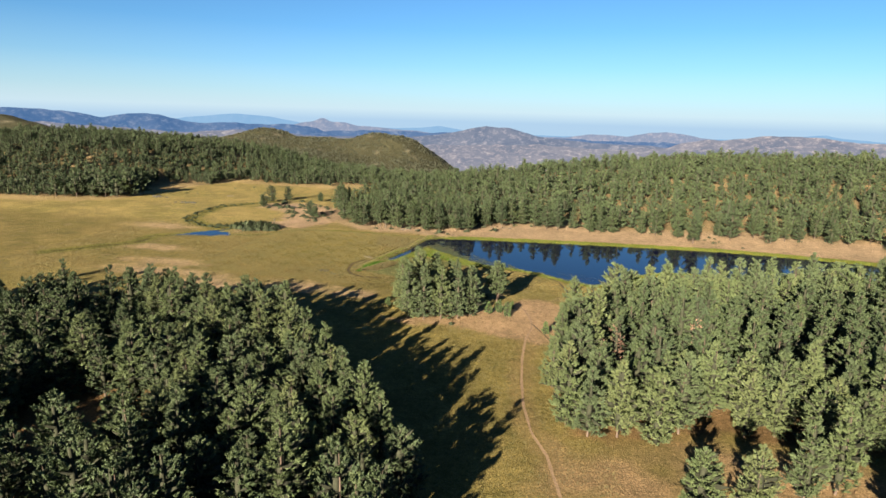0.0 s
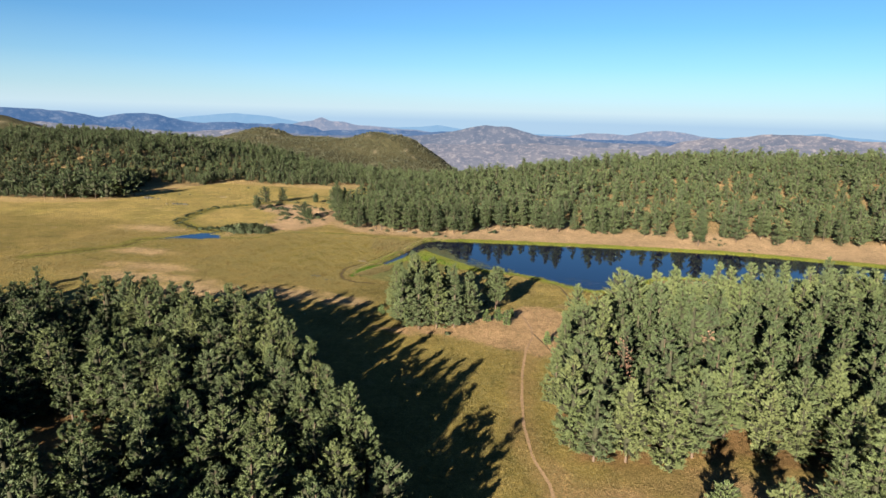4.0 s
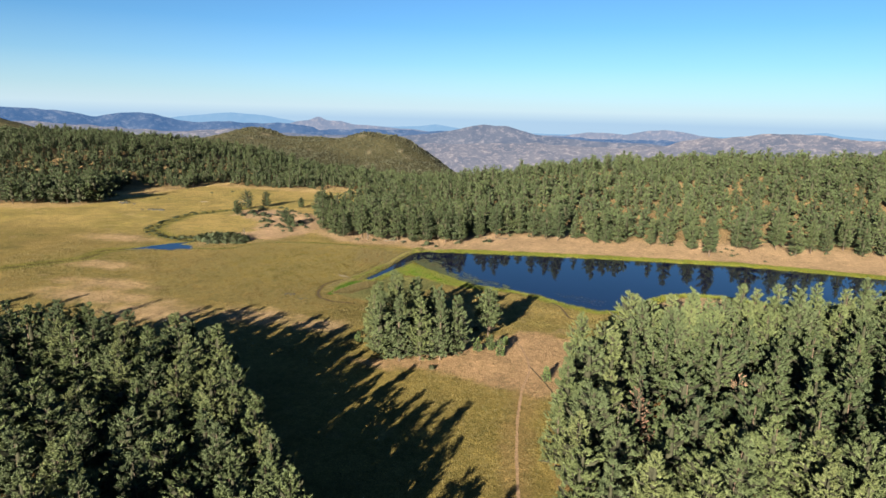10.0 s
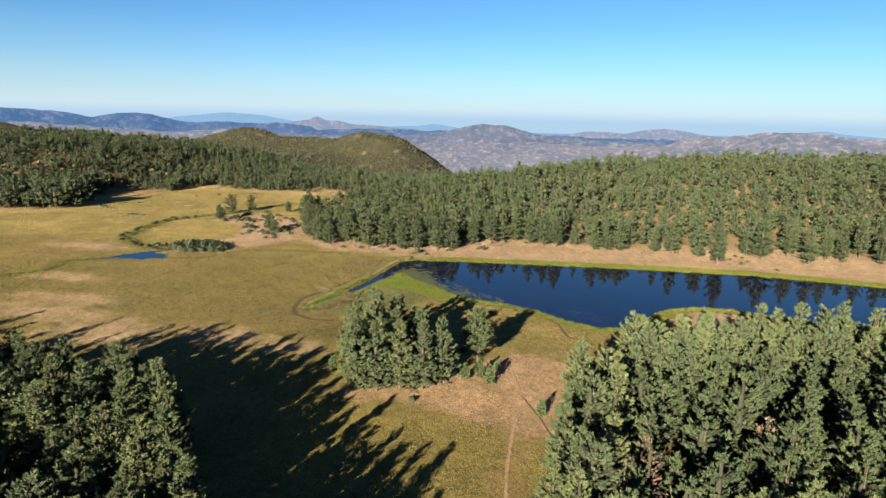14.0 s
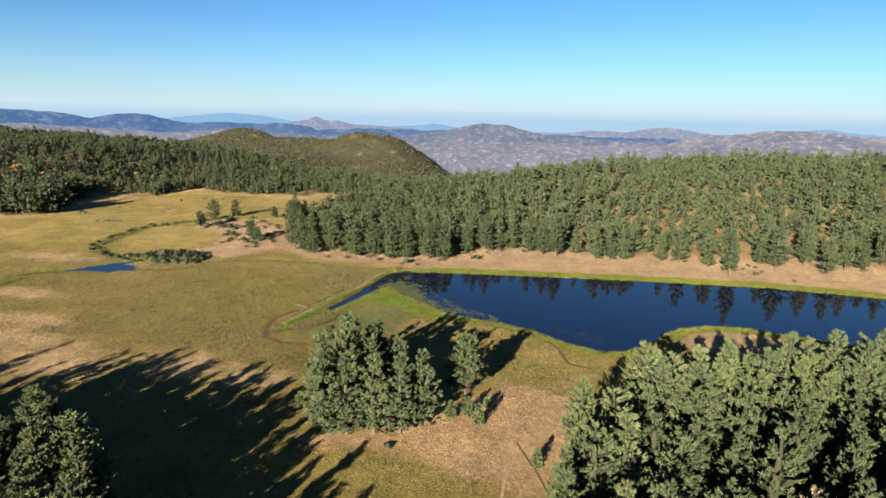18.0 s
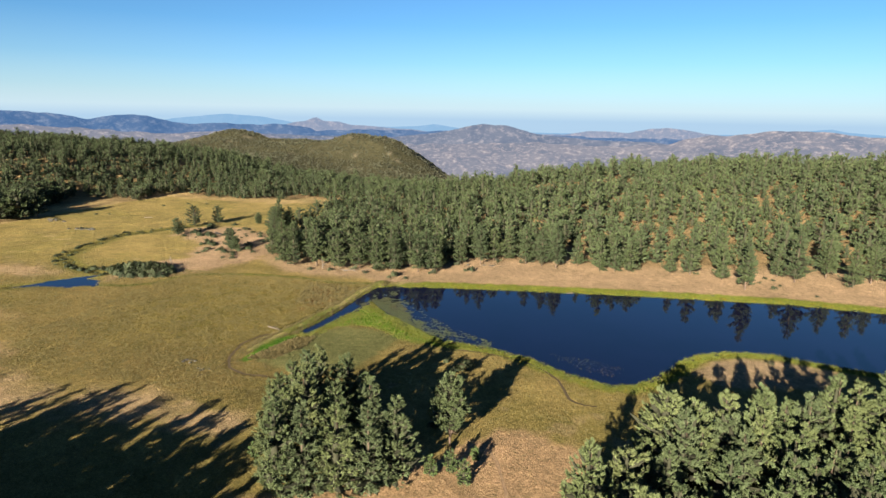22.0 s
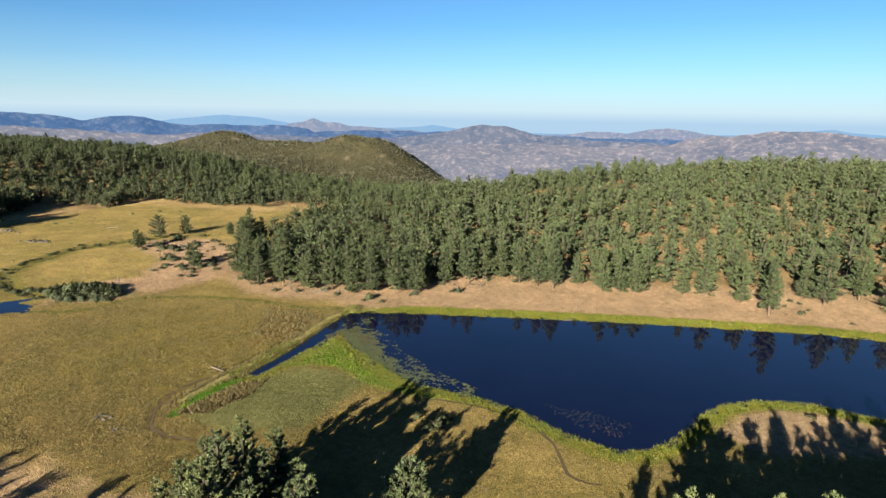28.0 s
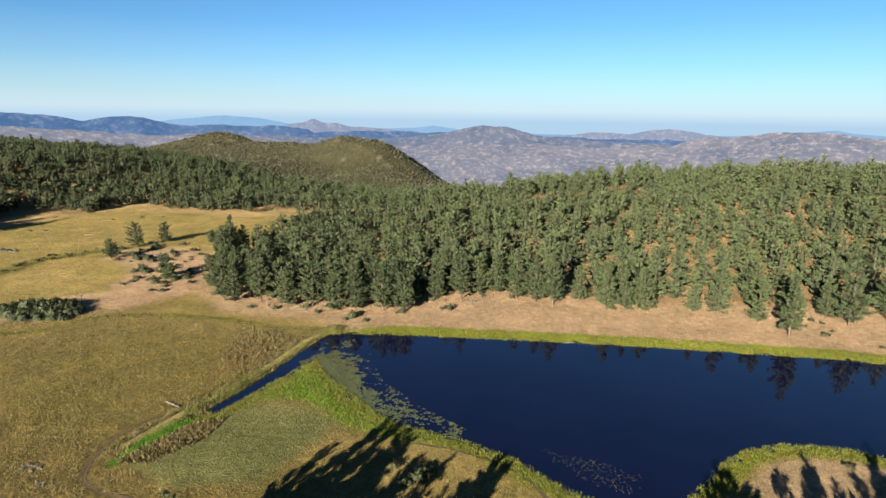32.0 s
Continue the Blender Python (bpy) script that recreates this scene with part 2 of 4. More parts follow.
def shore(x, y, d):
    """Carves the lake bed and smooths its margin."""
    z = height(x, y) + 0.12 * waves(x, y, 9, 3)
    z = z + 0.9 * np.exp(-(distance(LEVEE, x, y, False) / 1.5) ** 2) - 0.5 * np.exp(-(distance(CREEK, x, y, False) / 1.6) ** 2)
    z = z + np.where(d < 7, (0.35 * smooth(d / 7) - 0.2) - 1.6 * smooth(-d / 3), 0.15)
    return z


def ground_height(x, y):
    x, y = np.atleast_1d(np.asarray(x, float)), np.atleast_1d(np.asarray(y, float))
    return shore(x, y, np.minimum(distance(LAKE, x, y), distance(POND, x, y)))


def spaced(pieces):
    out = [np.array([pieces[0][0]])]
    for a, b, step in pieces:
        out.append(np.linspace(a, b, max(2, int(round((b - a) / step)) + 1))[1:])
    return np.concatenate(out)


def sheet(name, xs, ys, zf, mat, colour=None):
    X, Y = np.meshgrid(xs, ys)
    x, y = X.ravel(), Y.ravel()
    z = zf(x, y)
    nx, ny = len(xs), len(ys)
    i = (np.arange(ny - 1)[:, None] * nx + np.arange(nx - 1)[None]).ravel()
    quads = np.stack([i, i + 1, i + nx + 1, i + nx], 1)
    me = mesh_from(name, np.stack([x, y, z], 1), quads, mat, True)
    if colour is not None:
        at = me.attributes.new("albedo", "FLOAT_COLOR", "POINT")
        at.data.foreach_set("color", np.concatenate([colour(x, y), np.ones((len(x), 1))], 1).astype(np.float32).ravel())
    return new(name, me)


def mesh_from(name, verts, faces, mat, soft=False, slots=None, normals=None):
    """A mesh from arrays of corners and equal-sided faces."""
    me = bpy.data.meshes.new(name)
    verts, faces = np.asarray(verts, np.float32), np.asarray(faces, np.int32)
    k = faces.shape[1]
    me.vertices.add(len(verts))
    me.vertices.foreach_set("co", verts.ravel())
    me.loops.add(faces.size)
    me.loops.foreach_set("vertex_index", faces.ravel())
    me.polygons.add(len(faces))
    me.polygons.foreach_set("loop_start", np.arange(0, faces.size, k, dtype=np.int32))
    me.polygons.foreach_set("loop_total", np.full(len(faces), k, np.int32))
    for m in (mat if isinstance(mat, (list, tuple)) else [mat]):
        me.materials.append(m)
    if slots is not None:
        me.polygons.foreach_set("material_index", np.asarray(slots, np.int32))
    if soft:
        me.polygons.foreach_set("use_smooth", np.ones(len(faces), bool))
    if normals is not None:
        me.polygons.foreach_set("use_smooth", np.ones(len(faces), bool))
        me.attributes.new("custom_normal", "FLOAT_VECTOR", "POINT").data.foreach_set("vector", np.asarray(normals, np.float32).ravel())
    me.update(calc_edges=True)
    return me


def blend(c, colour, w):
    return c + (np.array(colour) - c) * np.clip(w, 0, 1)[:, None]


def ground_colour(x, y):
    lake = distance(LAKE, x, y)
    n1, n2, n3 = waves(x, y, 60, 21), waves(x, y, 18, 22), waves(x, y, 6, 23)
    c = np.tile((0.435, 0.323, 0.14), (len(x), 1))
    c = blend(c, (0.325, 0.262, 0.098), smooth(0.5 + 0.6 * n1 + 0.3 * n2))
    c = blend(c, (0.46, 0.34, 0.2), smooth((n2 + 0.6 * n1 + 0.4 * n3 - 0.75) * 2) * 0.8)
    near = smooth((230 - y) / 40)
    # darker meadow band: self-shadowing of the grass put into the colour
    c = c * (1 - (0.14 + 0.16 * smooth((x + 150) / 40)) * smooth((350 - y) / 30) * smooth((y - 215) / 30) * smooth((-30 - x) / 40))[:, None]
    c = blend(c, (0.32, 0.255, 0.09), near * 0.6)
    c = blend(c, (0.31, 0.25, 0.075), smooth((345 - y) / 20) * smooth((y - 255) / 30) * smooth((x + 170) / 40) * smooth((-84 - x) / 10) * (0.65 + 0.3 * n3))
    # bare soil among the left meadow, along the trail and round the grove
    for px, py, rx, ry in BARE:
        c = blend(c, (0.62, 0.43, 0.29), smooth(1.25 - np.hypot((x - px) / rx, (y - py) / ry) + 0.35 * n2 + 0.2 * n3) * 0.9)
    tr = distance(TRAIL, x, y, False)
    c = blend(c, (0.42, 0.28, 0.15), smooth((5.5 + 2.5 * n2 - tr) / 4) * 0.55)
    c = blend(c, (0.6, 0.39, 0.265), smooth((3.0 - distance(DIRT, x, y) + 3 * n2 + 1.5 * n3) / 5) * 0.9)
    c = blend(c, (0.5, 0.33, 0.2), smooth(1.2 - np.minimum(np.hypot((x - 16) / 22, (y - 114) / 15), np.hypot((x - 55) / 45, (y - 124) / 17)) + 0.3 * n2))
    # land behind the lake
    edge = lobe_edge(x)
    bank = smooth((y - edge + np.interp(x, (-165, -88, -66), (12, 17, 38)) + 3 * n2) / 10) * smooth((x + 165) / 30)
    c = blend(c, (0.6, 0.415, 0.3), bank)
    isl = distance(ISLET, x, y)
    c = blend(c, (0.56, 0.38, 0.275), smooth((2 - isl + 5 * n2) / 7))
    wood = smooth((y - edge - 6) / 14) * smooth((x + 175) / 20)
    we = west_edge(x)
    wood = np.maximum(wood, smooth((y - we) / 10))
    c = blend(c, (0.58, 0.4, 0.25), smooth((y - we + 22 + 8 * n2) / 10) * 0.6 * smooth((-160 - x) / 20))
    shaded = smooth((x + 395) / 10) * smooth((y - 450) / 8) * smooth((534 - y) / 8)
    c = blend(c, (0.38, 0.265, 0.16), wood * (1 - shaded * (x < -330)))
    for stand in (STAND_W, STAND_E):
        c = blend(c, (0.34, 0.21, 0.11), smooth((1 - distance(stand, x, y) + 3 * n2) / 6))
    c = blend(c, (0.3, 0.24, 0.15), smooth(1.2 - np.hypot((x - 10) / 70, (y - 575) / 22)) * 0.8)
    c = blend(c, (0.5, 0.37, 0.2), smooth((1.1 - np.hypot((x + 190) / 62, (y - 592) / 15)) * 3))
    c = blend(c, c * 1.22, smooth((y - 335) / 25) * smooth((-150 - x) / 40) * smooth((640 - y) / 30))
    # wet ground
    c = blend(c, (0.225, 0.225, 0.1), smooth((1 - distance(MARSH, x, y) + 1.5 * n3) / 4))
    c = blend(c, (0.17, 0.35, 0.025), smooth((0.5 - distance(LUSH, x, y) + 1.5 * n3) / 3))
    c = blend(c, (0.3, 0.15, 0.06), smooth((1 - distance(REDDISH, x, y) + 5 * n3) / 6) * 0.85)
    c = blend(c, (0.56, 0.4, 0.28), smooth((1 - distance(POINT, x, y) + 1.5 * n3) / 4))
    wide = np.where(y > 330, 9.5, 6.5) * (1 - 0.6 * smooth((-55 - x) / 20))
    c = blend(c, (0.28, 0.32, 0.04), smooth((wide + 1.2 * n3 - lake) / 3.0) * 0.95)
    c = blend(c, (0.42, 0.3, 0.05), smooth((n3 - 0.1) * 2) * smooth((5.0 - lake) / 2) * 0.8)
    c = blend(c, (0.10, 0.10, 0.03), smooth((0.7 - np.abs(lake - 0.4)) / 1.2) * 0.7)
    for line, w, col, k in ((SLOUGH, 2.6, (0.19, 0.2, 0.045), 0.8), (CREEK, 7.0, (0.27, 0.25, 0.07), 0.85), (CREEK, 1.6, (0.12, 0.1, 0.045), 0.85),
                            (SLOUGH, 0.7, (0.12, 0.13, 0.04), 0.7), (LEVEE, 3.0, (0.36, 0.36, 0.11), 0.85), (LEVEE, 0.9, (0.5, 0.4, 0.24), 0.8), (DITCH, 2.2, (0.1, 0.24, 0.02), 0.95), (CATTLE, 1.1, (0.14, 0.1, 0.05), 0.8), (LEVEE_FOOT, 0.9, (0.13, 0.11, 0.04), 0.85)):
        c = blend(c, col, smooth((w + 0.5 * n3 - distance(line, x, y, False)) / max(0.8, w * 0.5)) * k)
    # scrub and granite beyond the wood
    far = smooth((y - 800 - 20 * n1) / 50)
    c = blend(c, (0.105, 0.098, 0.064), far)
    c = blend(c, (0.36, 0.3, 0.25), far * smooth((waves(x, y, 45, 31, 4) - 0.55) * 4) * 0.7)
    vf = smooth((y - 1400) / 400)
    c = blend(c, (0.2, 0.165, 0.15), vf)
    c = blend(c, (0.5, 0.42, 0.37), vf * smooth((waves(x, y, 90, 41, 5) - 0.25) * 3) * 0.85)
    return c * 0.395


XS = spaced([(-4200, -1300, 70), (-1300, -420, 14), (-420, -130, 2.8), (-130, 100, 1.0), (100, 135, 1.6), (135, 320, 4), (320, 1000, 20), (1000, 3600, 70)])
YS = spaced([(-700, 60, 40), (60, 100, 4), (100, 230, 1.3), (230, 400, 1.0), (400, 640, 3.4), (640, 1400, 11), (1400, 3300, 40)])
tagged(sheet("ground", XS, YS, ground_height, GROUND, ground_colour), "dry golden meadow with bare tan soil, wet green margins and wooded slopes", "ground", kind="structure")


def flat_sheet(name, poly, z, mat):
    bm = bmesh.new()
    bm.faces.new([bm.verts.new((px, py, z)) for px, py in poly])
    bmesh.ops.triangulate(bm, faces=bm.faces[:])
    me = bpy.data.meshes.new(name)
    bm.to_mesh(me)
    bm.free()
    me.materials.append(mat)
    return new(name, me)


tagged(flat_sheet("lake_water", [(-96, 262), (290, 262), (290, 372), (-96, 372)], -0.22, WATER), "still dark blue lake water mirroring the wooded shore", "lake", kind="structure")


tagged(flat_sheet("pond_water", [(-228, 306), (-192, 306), (-192, 332), (-228, 332)], -0.22, WATER), "small dark blue pond in the dry meadow", "pond", kind="structure")


# ---- distance ----
def mountain_range(name, label, radius, depth, azimuths, tops, foot, mat, rough, seed, cols=420):
    """A far ridge on an arc round the meadow."""
    az = np.linspace(-62, 62, cols)
    top = np.interp(az, azimuths, tops) + rough * 0.5 * waves(az, az * 0, 5, seed + 7, 5)
    rows = np.linspace(0, 1, 14)
    r = radius - depth * (1 - rows)
    A, Rr = np.meshgrid(np.radians(az), r)
    K = np.repeat(rows[:, None], cols, 1)
    x, y = Rr * np.sin(A), 80 + Rr * np.cos(A)
    z = foot + (top[None] - foot) * K ** 0.9 + (waves(x, y, 420, seed, 5) - 0.8 * np.abs(waves(x, y, 200, seed + 20, 4))) * rough * (0.3 + np.sin(K * math.pi))
    i = (np.arange(13)[:, None] * cols + np.arange(cols - 1)[None]).ravel()
    me = mesh_from(name, np.stack([x.ravel(), y.ravel(), z.ravel()], 1), np.stack([i, i + 1, i + cols + 1, i + cols], 1), mat, True)
    return tagged(new(name, me), label, "mountains", kind="structure")


# backdrop colours with the haze of distance painted in as emission
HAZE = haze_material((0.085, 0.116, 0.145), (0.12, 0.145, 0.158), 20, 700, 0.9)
PALE = range_material("pale_haze_mountains", (0.002, 0.003, 0.004), (0.005, 0.006, 0.006), (0.01, 0.01, 0.01), 0.005, (0.048, 0.082, 0.122))
PEAK = range_material("hazy_granite_peak", (0.006, 0.006, 0.006), (0.014, 0.012, 0.01), (0.04, 0.031, 0.026), 0.006, (0.037, 0.05, 0.076))
BLUE = range_material("blue_haze_mountains", (0.003, 0.005, 0.009), (0.013, 0.016, 0.022), (0.035, 0.037, 0.04), 0.004, (0.0105, 0.025, 0.054))
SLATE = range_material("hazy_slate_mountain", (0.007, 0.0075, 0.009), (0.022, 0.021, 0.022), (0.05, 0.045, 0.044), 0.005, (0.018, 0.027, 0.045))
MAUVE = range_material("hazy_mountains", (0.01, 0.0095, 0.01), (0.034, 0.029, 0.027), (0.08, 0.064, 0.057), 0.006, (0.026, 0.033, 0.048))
mountain_range("haze_backdrop", "glowing sheet painted as pale blue haze thinning out above the far lowlands", 4700, 20, [-62, 62], [700, 700], -500, HAZE, 0, 1)
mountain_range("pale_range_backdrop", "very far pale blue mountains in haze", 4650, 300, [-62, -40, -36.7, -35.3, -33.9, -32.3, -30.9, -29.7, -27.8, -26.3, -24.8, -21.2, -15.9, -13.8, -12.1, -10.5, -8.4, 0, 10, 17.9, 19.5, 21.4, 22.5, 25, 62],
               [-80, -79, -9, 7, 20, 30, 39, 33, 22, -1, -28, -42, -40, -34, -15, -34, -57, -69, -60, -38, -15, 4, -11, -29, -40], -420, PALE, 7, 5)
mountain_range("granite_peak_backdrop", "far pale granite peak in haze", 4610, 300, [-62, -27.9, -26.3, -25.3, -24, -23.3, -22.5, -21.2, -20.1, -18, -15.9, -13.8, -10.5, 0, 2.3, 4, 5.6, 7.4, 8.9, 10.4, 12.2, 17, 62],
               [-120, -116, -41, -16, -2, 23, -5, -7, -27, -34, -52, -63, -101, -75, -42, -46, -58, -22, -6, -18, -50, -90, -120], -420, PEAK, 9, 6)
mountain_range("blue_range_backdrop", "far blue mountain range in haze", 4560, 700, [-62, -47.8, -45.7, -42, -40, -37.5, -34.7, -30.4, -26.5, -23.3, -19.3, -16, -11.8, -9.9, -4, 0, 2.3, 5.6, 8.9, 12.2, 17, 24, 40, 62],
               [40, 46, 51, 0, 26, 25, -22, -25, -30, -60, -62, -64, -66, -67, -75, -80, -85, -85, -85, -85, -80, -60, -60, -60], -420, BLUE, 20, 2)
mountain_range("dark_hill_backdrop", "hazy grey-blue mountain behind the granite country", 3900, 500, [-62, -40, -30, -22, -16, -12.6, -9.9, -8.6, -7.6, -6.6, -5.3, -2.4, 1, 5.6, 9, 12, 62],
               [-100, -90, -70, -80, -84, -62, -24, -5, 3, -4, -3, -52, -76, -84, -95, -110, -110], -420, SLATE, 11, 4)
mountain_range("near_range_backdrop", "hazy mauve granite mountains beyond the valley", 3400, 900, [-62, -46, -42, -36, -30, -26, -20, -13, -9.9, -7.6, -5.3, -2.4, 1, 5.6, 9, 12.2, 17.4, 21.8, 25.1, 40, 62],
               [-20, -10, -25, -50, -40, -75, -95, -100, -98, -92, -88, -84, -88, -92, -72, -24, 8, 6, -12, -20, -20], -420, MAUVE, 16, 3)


# ---- trees ----
def tufts(centres, sizes, blades, rng, lift=0.25, wide=0.3, outward=0.8, along=None, spread=0.4):
    """Sprays of needle blades about each centre: corners, triangles, and normals that round each spray."""
    centres = np.asarray(centres, float)
    n = len(centres)
    out = centres * (1, 1, 0)
    out /= np.linalg.norm(out, axis=1, keepdims=True) + 0.3
    out[:, 2] = 0.35
    o = (out if along is None else np.asarray(along, float)) + out * outward
    o = (o / np.linalg.norm(o, axis=1, keepdims=True))[:, None]
    d = rng.normal(size=(n, blades, 3))
    d = d - (d * o).sum(2, keepdims=True) * o * 0.75 + o * spread
    d[..., 2] += lift
    d /= np.linalg.norm(d, axis=2, keepdims=True)
    face = o + rng.normal(size=(n, blades, 3)) * 0.22
    side = np.cross(d, face)
    side /= np.linalg.norm(side, axis=2, keepdims=True) + 1e-6
    s = np.asarray(sizes)[:, None, None] * rng.uniform(0.7, 1.3, (n, blades, 1))
    c = centres[:, None]
    a, b, t = c - d * s * 0.2 + side * s * wide, c - d * s * 0.2 - side * s * wide, c + d * s
    nrm = d * 0.35 + o
    nrm /= np.linalg.norm(nrm, axis=2, keepdims=True)
    flip = (np.cross(b - a, t - a) * nrm).sum(2, keepdims=True) < 0
    a, b = np.where(flip, b, a), np.where(flip, a, b)
    v = np.stack([a, b, t], 2).reshape(-1, 3)
    return v, np.arange(len(v)).reshape(-1, 3), np.repeat(nrm.reshape(-1, 3), 3, 0)


def tube(points, radii, sides=7):
    pts, v, f = np.asarray(points, float), [], []
    ang = np.arange(sides) / sides * 2 * math.pi
    for i, (p, r) in enumerate(zip(pts, radii)):
        ax = pts[min(i + 1, len(pts) - 1)] - pts[max(i - 1, 0)]
        ax /= np.linalg.norm(ax) + 1e-9
        u = np.cross(ax, (0.0, 1.0, 0.0) if abs(ax[1]) < 0.9 else (1.0, 0.0, 0.0))
        u /= np.linalg.norm(u)
        w = np.cross(ax, u)
        v.append(p + r * (np.cos(ang)[:, None] * u + np.sin(ang)[:, None] * w))
        if i:
            for k in range(sides):
                a, b = (i - 1) * sides + k, (i - 1) * sides + (k + 1) % sides
                f += [(a, b, b + sides), (a, b + sides, a + sides)]
    v = np.concatenate(v)
    mid = np.repeat(pts, sides, 0)
    return v, np.array(f), (v - mid) / (np.linalg.norm(v - mid, axis=1, keepdims=True) + 1e-6)


def join(parts):
    """One pair of corner and triangle arrays out of several."""
    vs, fs, n = [], [], 0
    for v, f in (p[:2] for p in parts):
        vs.append(v)
        fs.append(f + n)
        n += len(v)
    return np.concatenate(vs), np.concatenate(fs)


def pine(seed, tall=17.0, wide=3.6, bare=0.12, top=0.6, boughs=76, per=16, blades=6, size=0.8, thick=0.15, limbs=8, fork=False, pad=0.38, sides=5, heart=0.2):
    """Trunk with limbs, and a crown of layered boughs, each a shade-coloured twiggy pad under needle sprays; as corner
    and triangle arrays, and the crown's material slots.
    """
    rng = np.random.default_rng(seed)
    bend = rng.normal(size=2) * 0.3
    zs = np.linspace(-0.6, tall * 0.95, 4)
    line = [(bend[0] * math.sin(z / tall * 2.5), bend[1] * math.sin(z / tall * 2.5), z) for z in zs]
    wood = [tube(line, 0.27 * tall / 17 * (1.02 - zs / tall) + 0.02, sides)]
    if fork:
        wood.append(tube([(0, 0, tall * 0.16), (0.9, 0.2, tall * 0.34), (1.5, 0.3, tall * 0.6)], (0.22, 0.16, 0.05), 6))
    turn = rng.uniform(0, 6.28, 4)
    for i in range(limbs):
        h, ang = tall * max(0.08, bare + rng.uniform(-0.12, 0.2)), rng.uniform(0, 6.28)
        r = wide * rng.uniform(0.4, 0.75)
        wood.append(tube([(0, 0, h), (math.cos(ang) * r, math.sin(ang) * r, h + rng.uniform(-0.2, 0.6))], (0.07, 0.02), 3))
    # boughs in loose whorls up the trunk
    p = (np.arange(boughs) + 0.5) / boughs
    u = np.clip(1 - (1 - p) ** 0.8 + rng.normal(size=boughs) * 0.035, 0.0, 0.97)
    ang = np.arange(boughs) * 2.39996 + rng.normal(size=boughs) * 0.5
    reach = wide * (1 - u) ** top * (0.58 + 0.42 * np.minimum(1, u / 0.28))
    reach *= (1 + 0.17 * np.cos(ang - turn[0]) + 0.13 * np.sin(3 * ang + turn[1] + 7 * u)) * rng.uniform(0.68, 1.18, boughs)
    reach = np.maximum(reach, 0.07 * wide) + 0.12
    rise = -0.12 + 0.9 * u ** 1.3 + rng.normal(size=boughs) * 0.17
    out = np.stack([np.cos(ang), np.sin(ang), 0 * ang], 1)
    side = np.stack([-np.sin(ang), np.cos(ang), 0 * ang], 1)
    z0 = tall * (bare + (1 - bare) * u) - 0.25 * reach * rise
    half = (0.42 * reach + 0.3) * rng.uniform(0.8, 1.2, boughs)
    deep = (0.13 * reach + 0.25) * rng.uniform(0.8, 1.25, boughs)

    def at(s, across, up):
        """Point on a bough: share of its reach, share of its half width, share of its depth."""
        ex = (slice(None),) + (None,) * (s.ndim - 1)
        return (out[ex] * (s * reach[ex])[..., None] + side[ex] * (across * half[ex])[..., None]
                + np.array((0, 0, 1.0)) * (z0[ex] + (s * rise[ex] + 0.16 * s * s) * reach[ex] + up * deep[ex])[..., None])

    # dense pad at the heart of each bough
    one = np.ones((boughs, 6))
    ps = one * (0.1, 0.66, 0.66, 1.0, 0.6, 0.6) + rng.normal(size=(boughs, 6)) * 0.06
    pa = one * (0, 0.95, -0.95, 0, 0, 0) * pad + rng.normal(size=(boughs, 6)) * 0.15
    pu = one * (0, -0.1, -0.1, 0.1, 0.9, -0.7) * pad + rng.normal(size=(boughs, 6)) * 0.12
    pv = at(ps, pa, pu)
    pf = np.array([(0, 2, 4), (2, 3, 4), (3, 1, 4), (1, 0, 4), (2, 0, 5), (3, 2, 5), (1, 3, 5), (0, 1, 5)])
    corner = pv[:, pf].reshape(-1, 3)
    pads = (corner, np.arange(len(corner)).reshape(-1, 3))
    # dense heart of the crown round the trunk, coloured dark for the shade inside
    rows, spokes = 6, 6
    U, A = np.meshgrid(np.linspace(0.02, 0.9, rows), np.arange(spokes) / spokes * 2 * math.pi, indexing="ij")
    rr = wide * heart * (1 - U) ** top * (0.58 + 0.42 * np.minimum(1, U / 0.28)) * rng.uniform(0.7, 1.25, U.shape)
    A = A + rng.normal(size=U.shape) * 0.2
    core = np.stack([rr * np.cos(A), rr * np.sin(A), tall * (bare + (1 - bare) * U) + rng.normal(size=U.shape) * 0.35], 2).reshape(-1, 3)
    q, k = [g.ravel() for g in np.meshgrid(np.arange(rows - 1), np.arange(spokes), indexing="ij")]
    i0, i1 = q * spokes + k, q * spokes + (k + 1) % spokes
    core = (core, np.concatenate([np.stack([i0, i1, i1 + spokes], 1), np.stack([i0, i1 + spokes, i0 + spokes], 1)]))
    # needle sprays over it
    knot = rng.random((boughs, 4)) ** 0.7
    pick = rng.integers(0, 4, (boughs, per))
    s = 0.14 + 0.9 * np.clip(np.take_along_axis(knot, pick, 1) + rng.normal(size=(boughs, per)) * 0.07, 0, 1)
    prof = np.sin(np.clip((s - 0.12) / 0.98, 0.05, 0.97) * math.pi) ** 0.6
    ac = np.clip(np.take_along_axis(rng.uniform(-1, 1, (boughs, 4)), pick, 1) + rng.normal(size=(boughs, per)) * 0.22, -1.1, 1.1) * prof
    up = rng.uniform(-0.35, 0.95, (boughs, per)) * prof
    c = at(s, ac, up)
    way = out[:, None] * (0.35 + 0.4 * s[..., None]) + side[:, None] * (ac * 0.6)[..., None]
    way[..., 2] += 0.5 + 0.5 * u[:, None] + 0.3 * up
    way /= np.linalg.norm(way, axis=2, keepdims=True)
    c, way = c.reshape(-1, 1, 3), way.reshape(-1, 1, 3)
    d = way + rng.normal(size=(len(c), blades, 3)) * 0.48
    d /= np.linalg.norm(d, axis=2, keepdims=True)
    face = np.cross(d, rng.normal(size=d.shape) * 0.6 + c * (1, 1, 0) / wide * 1.7)
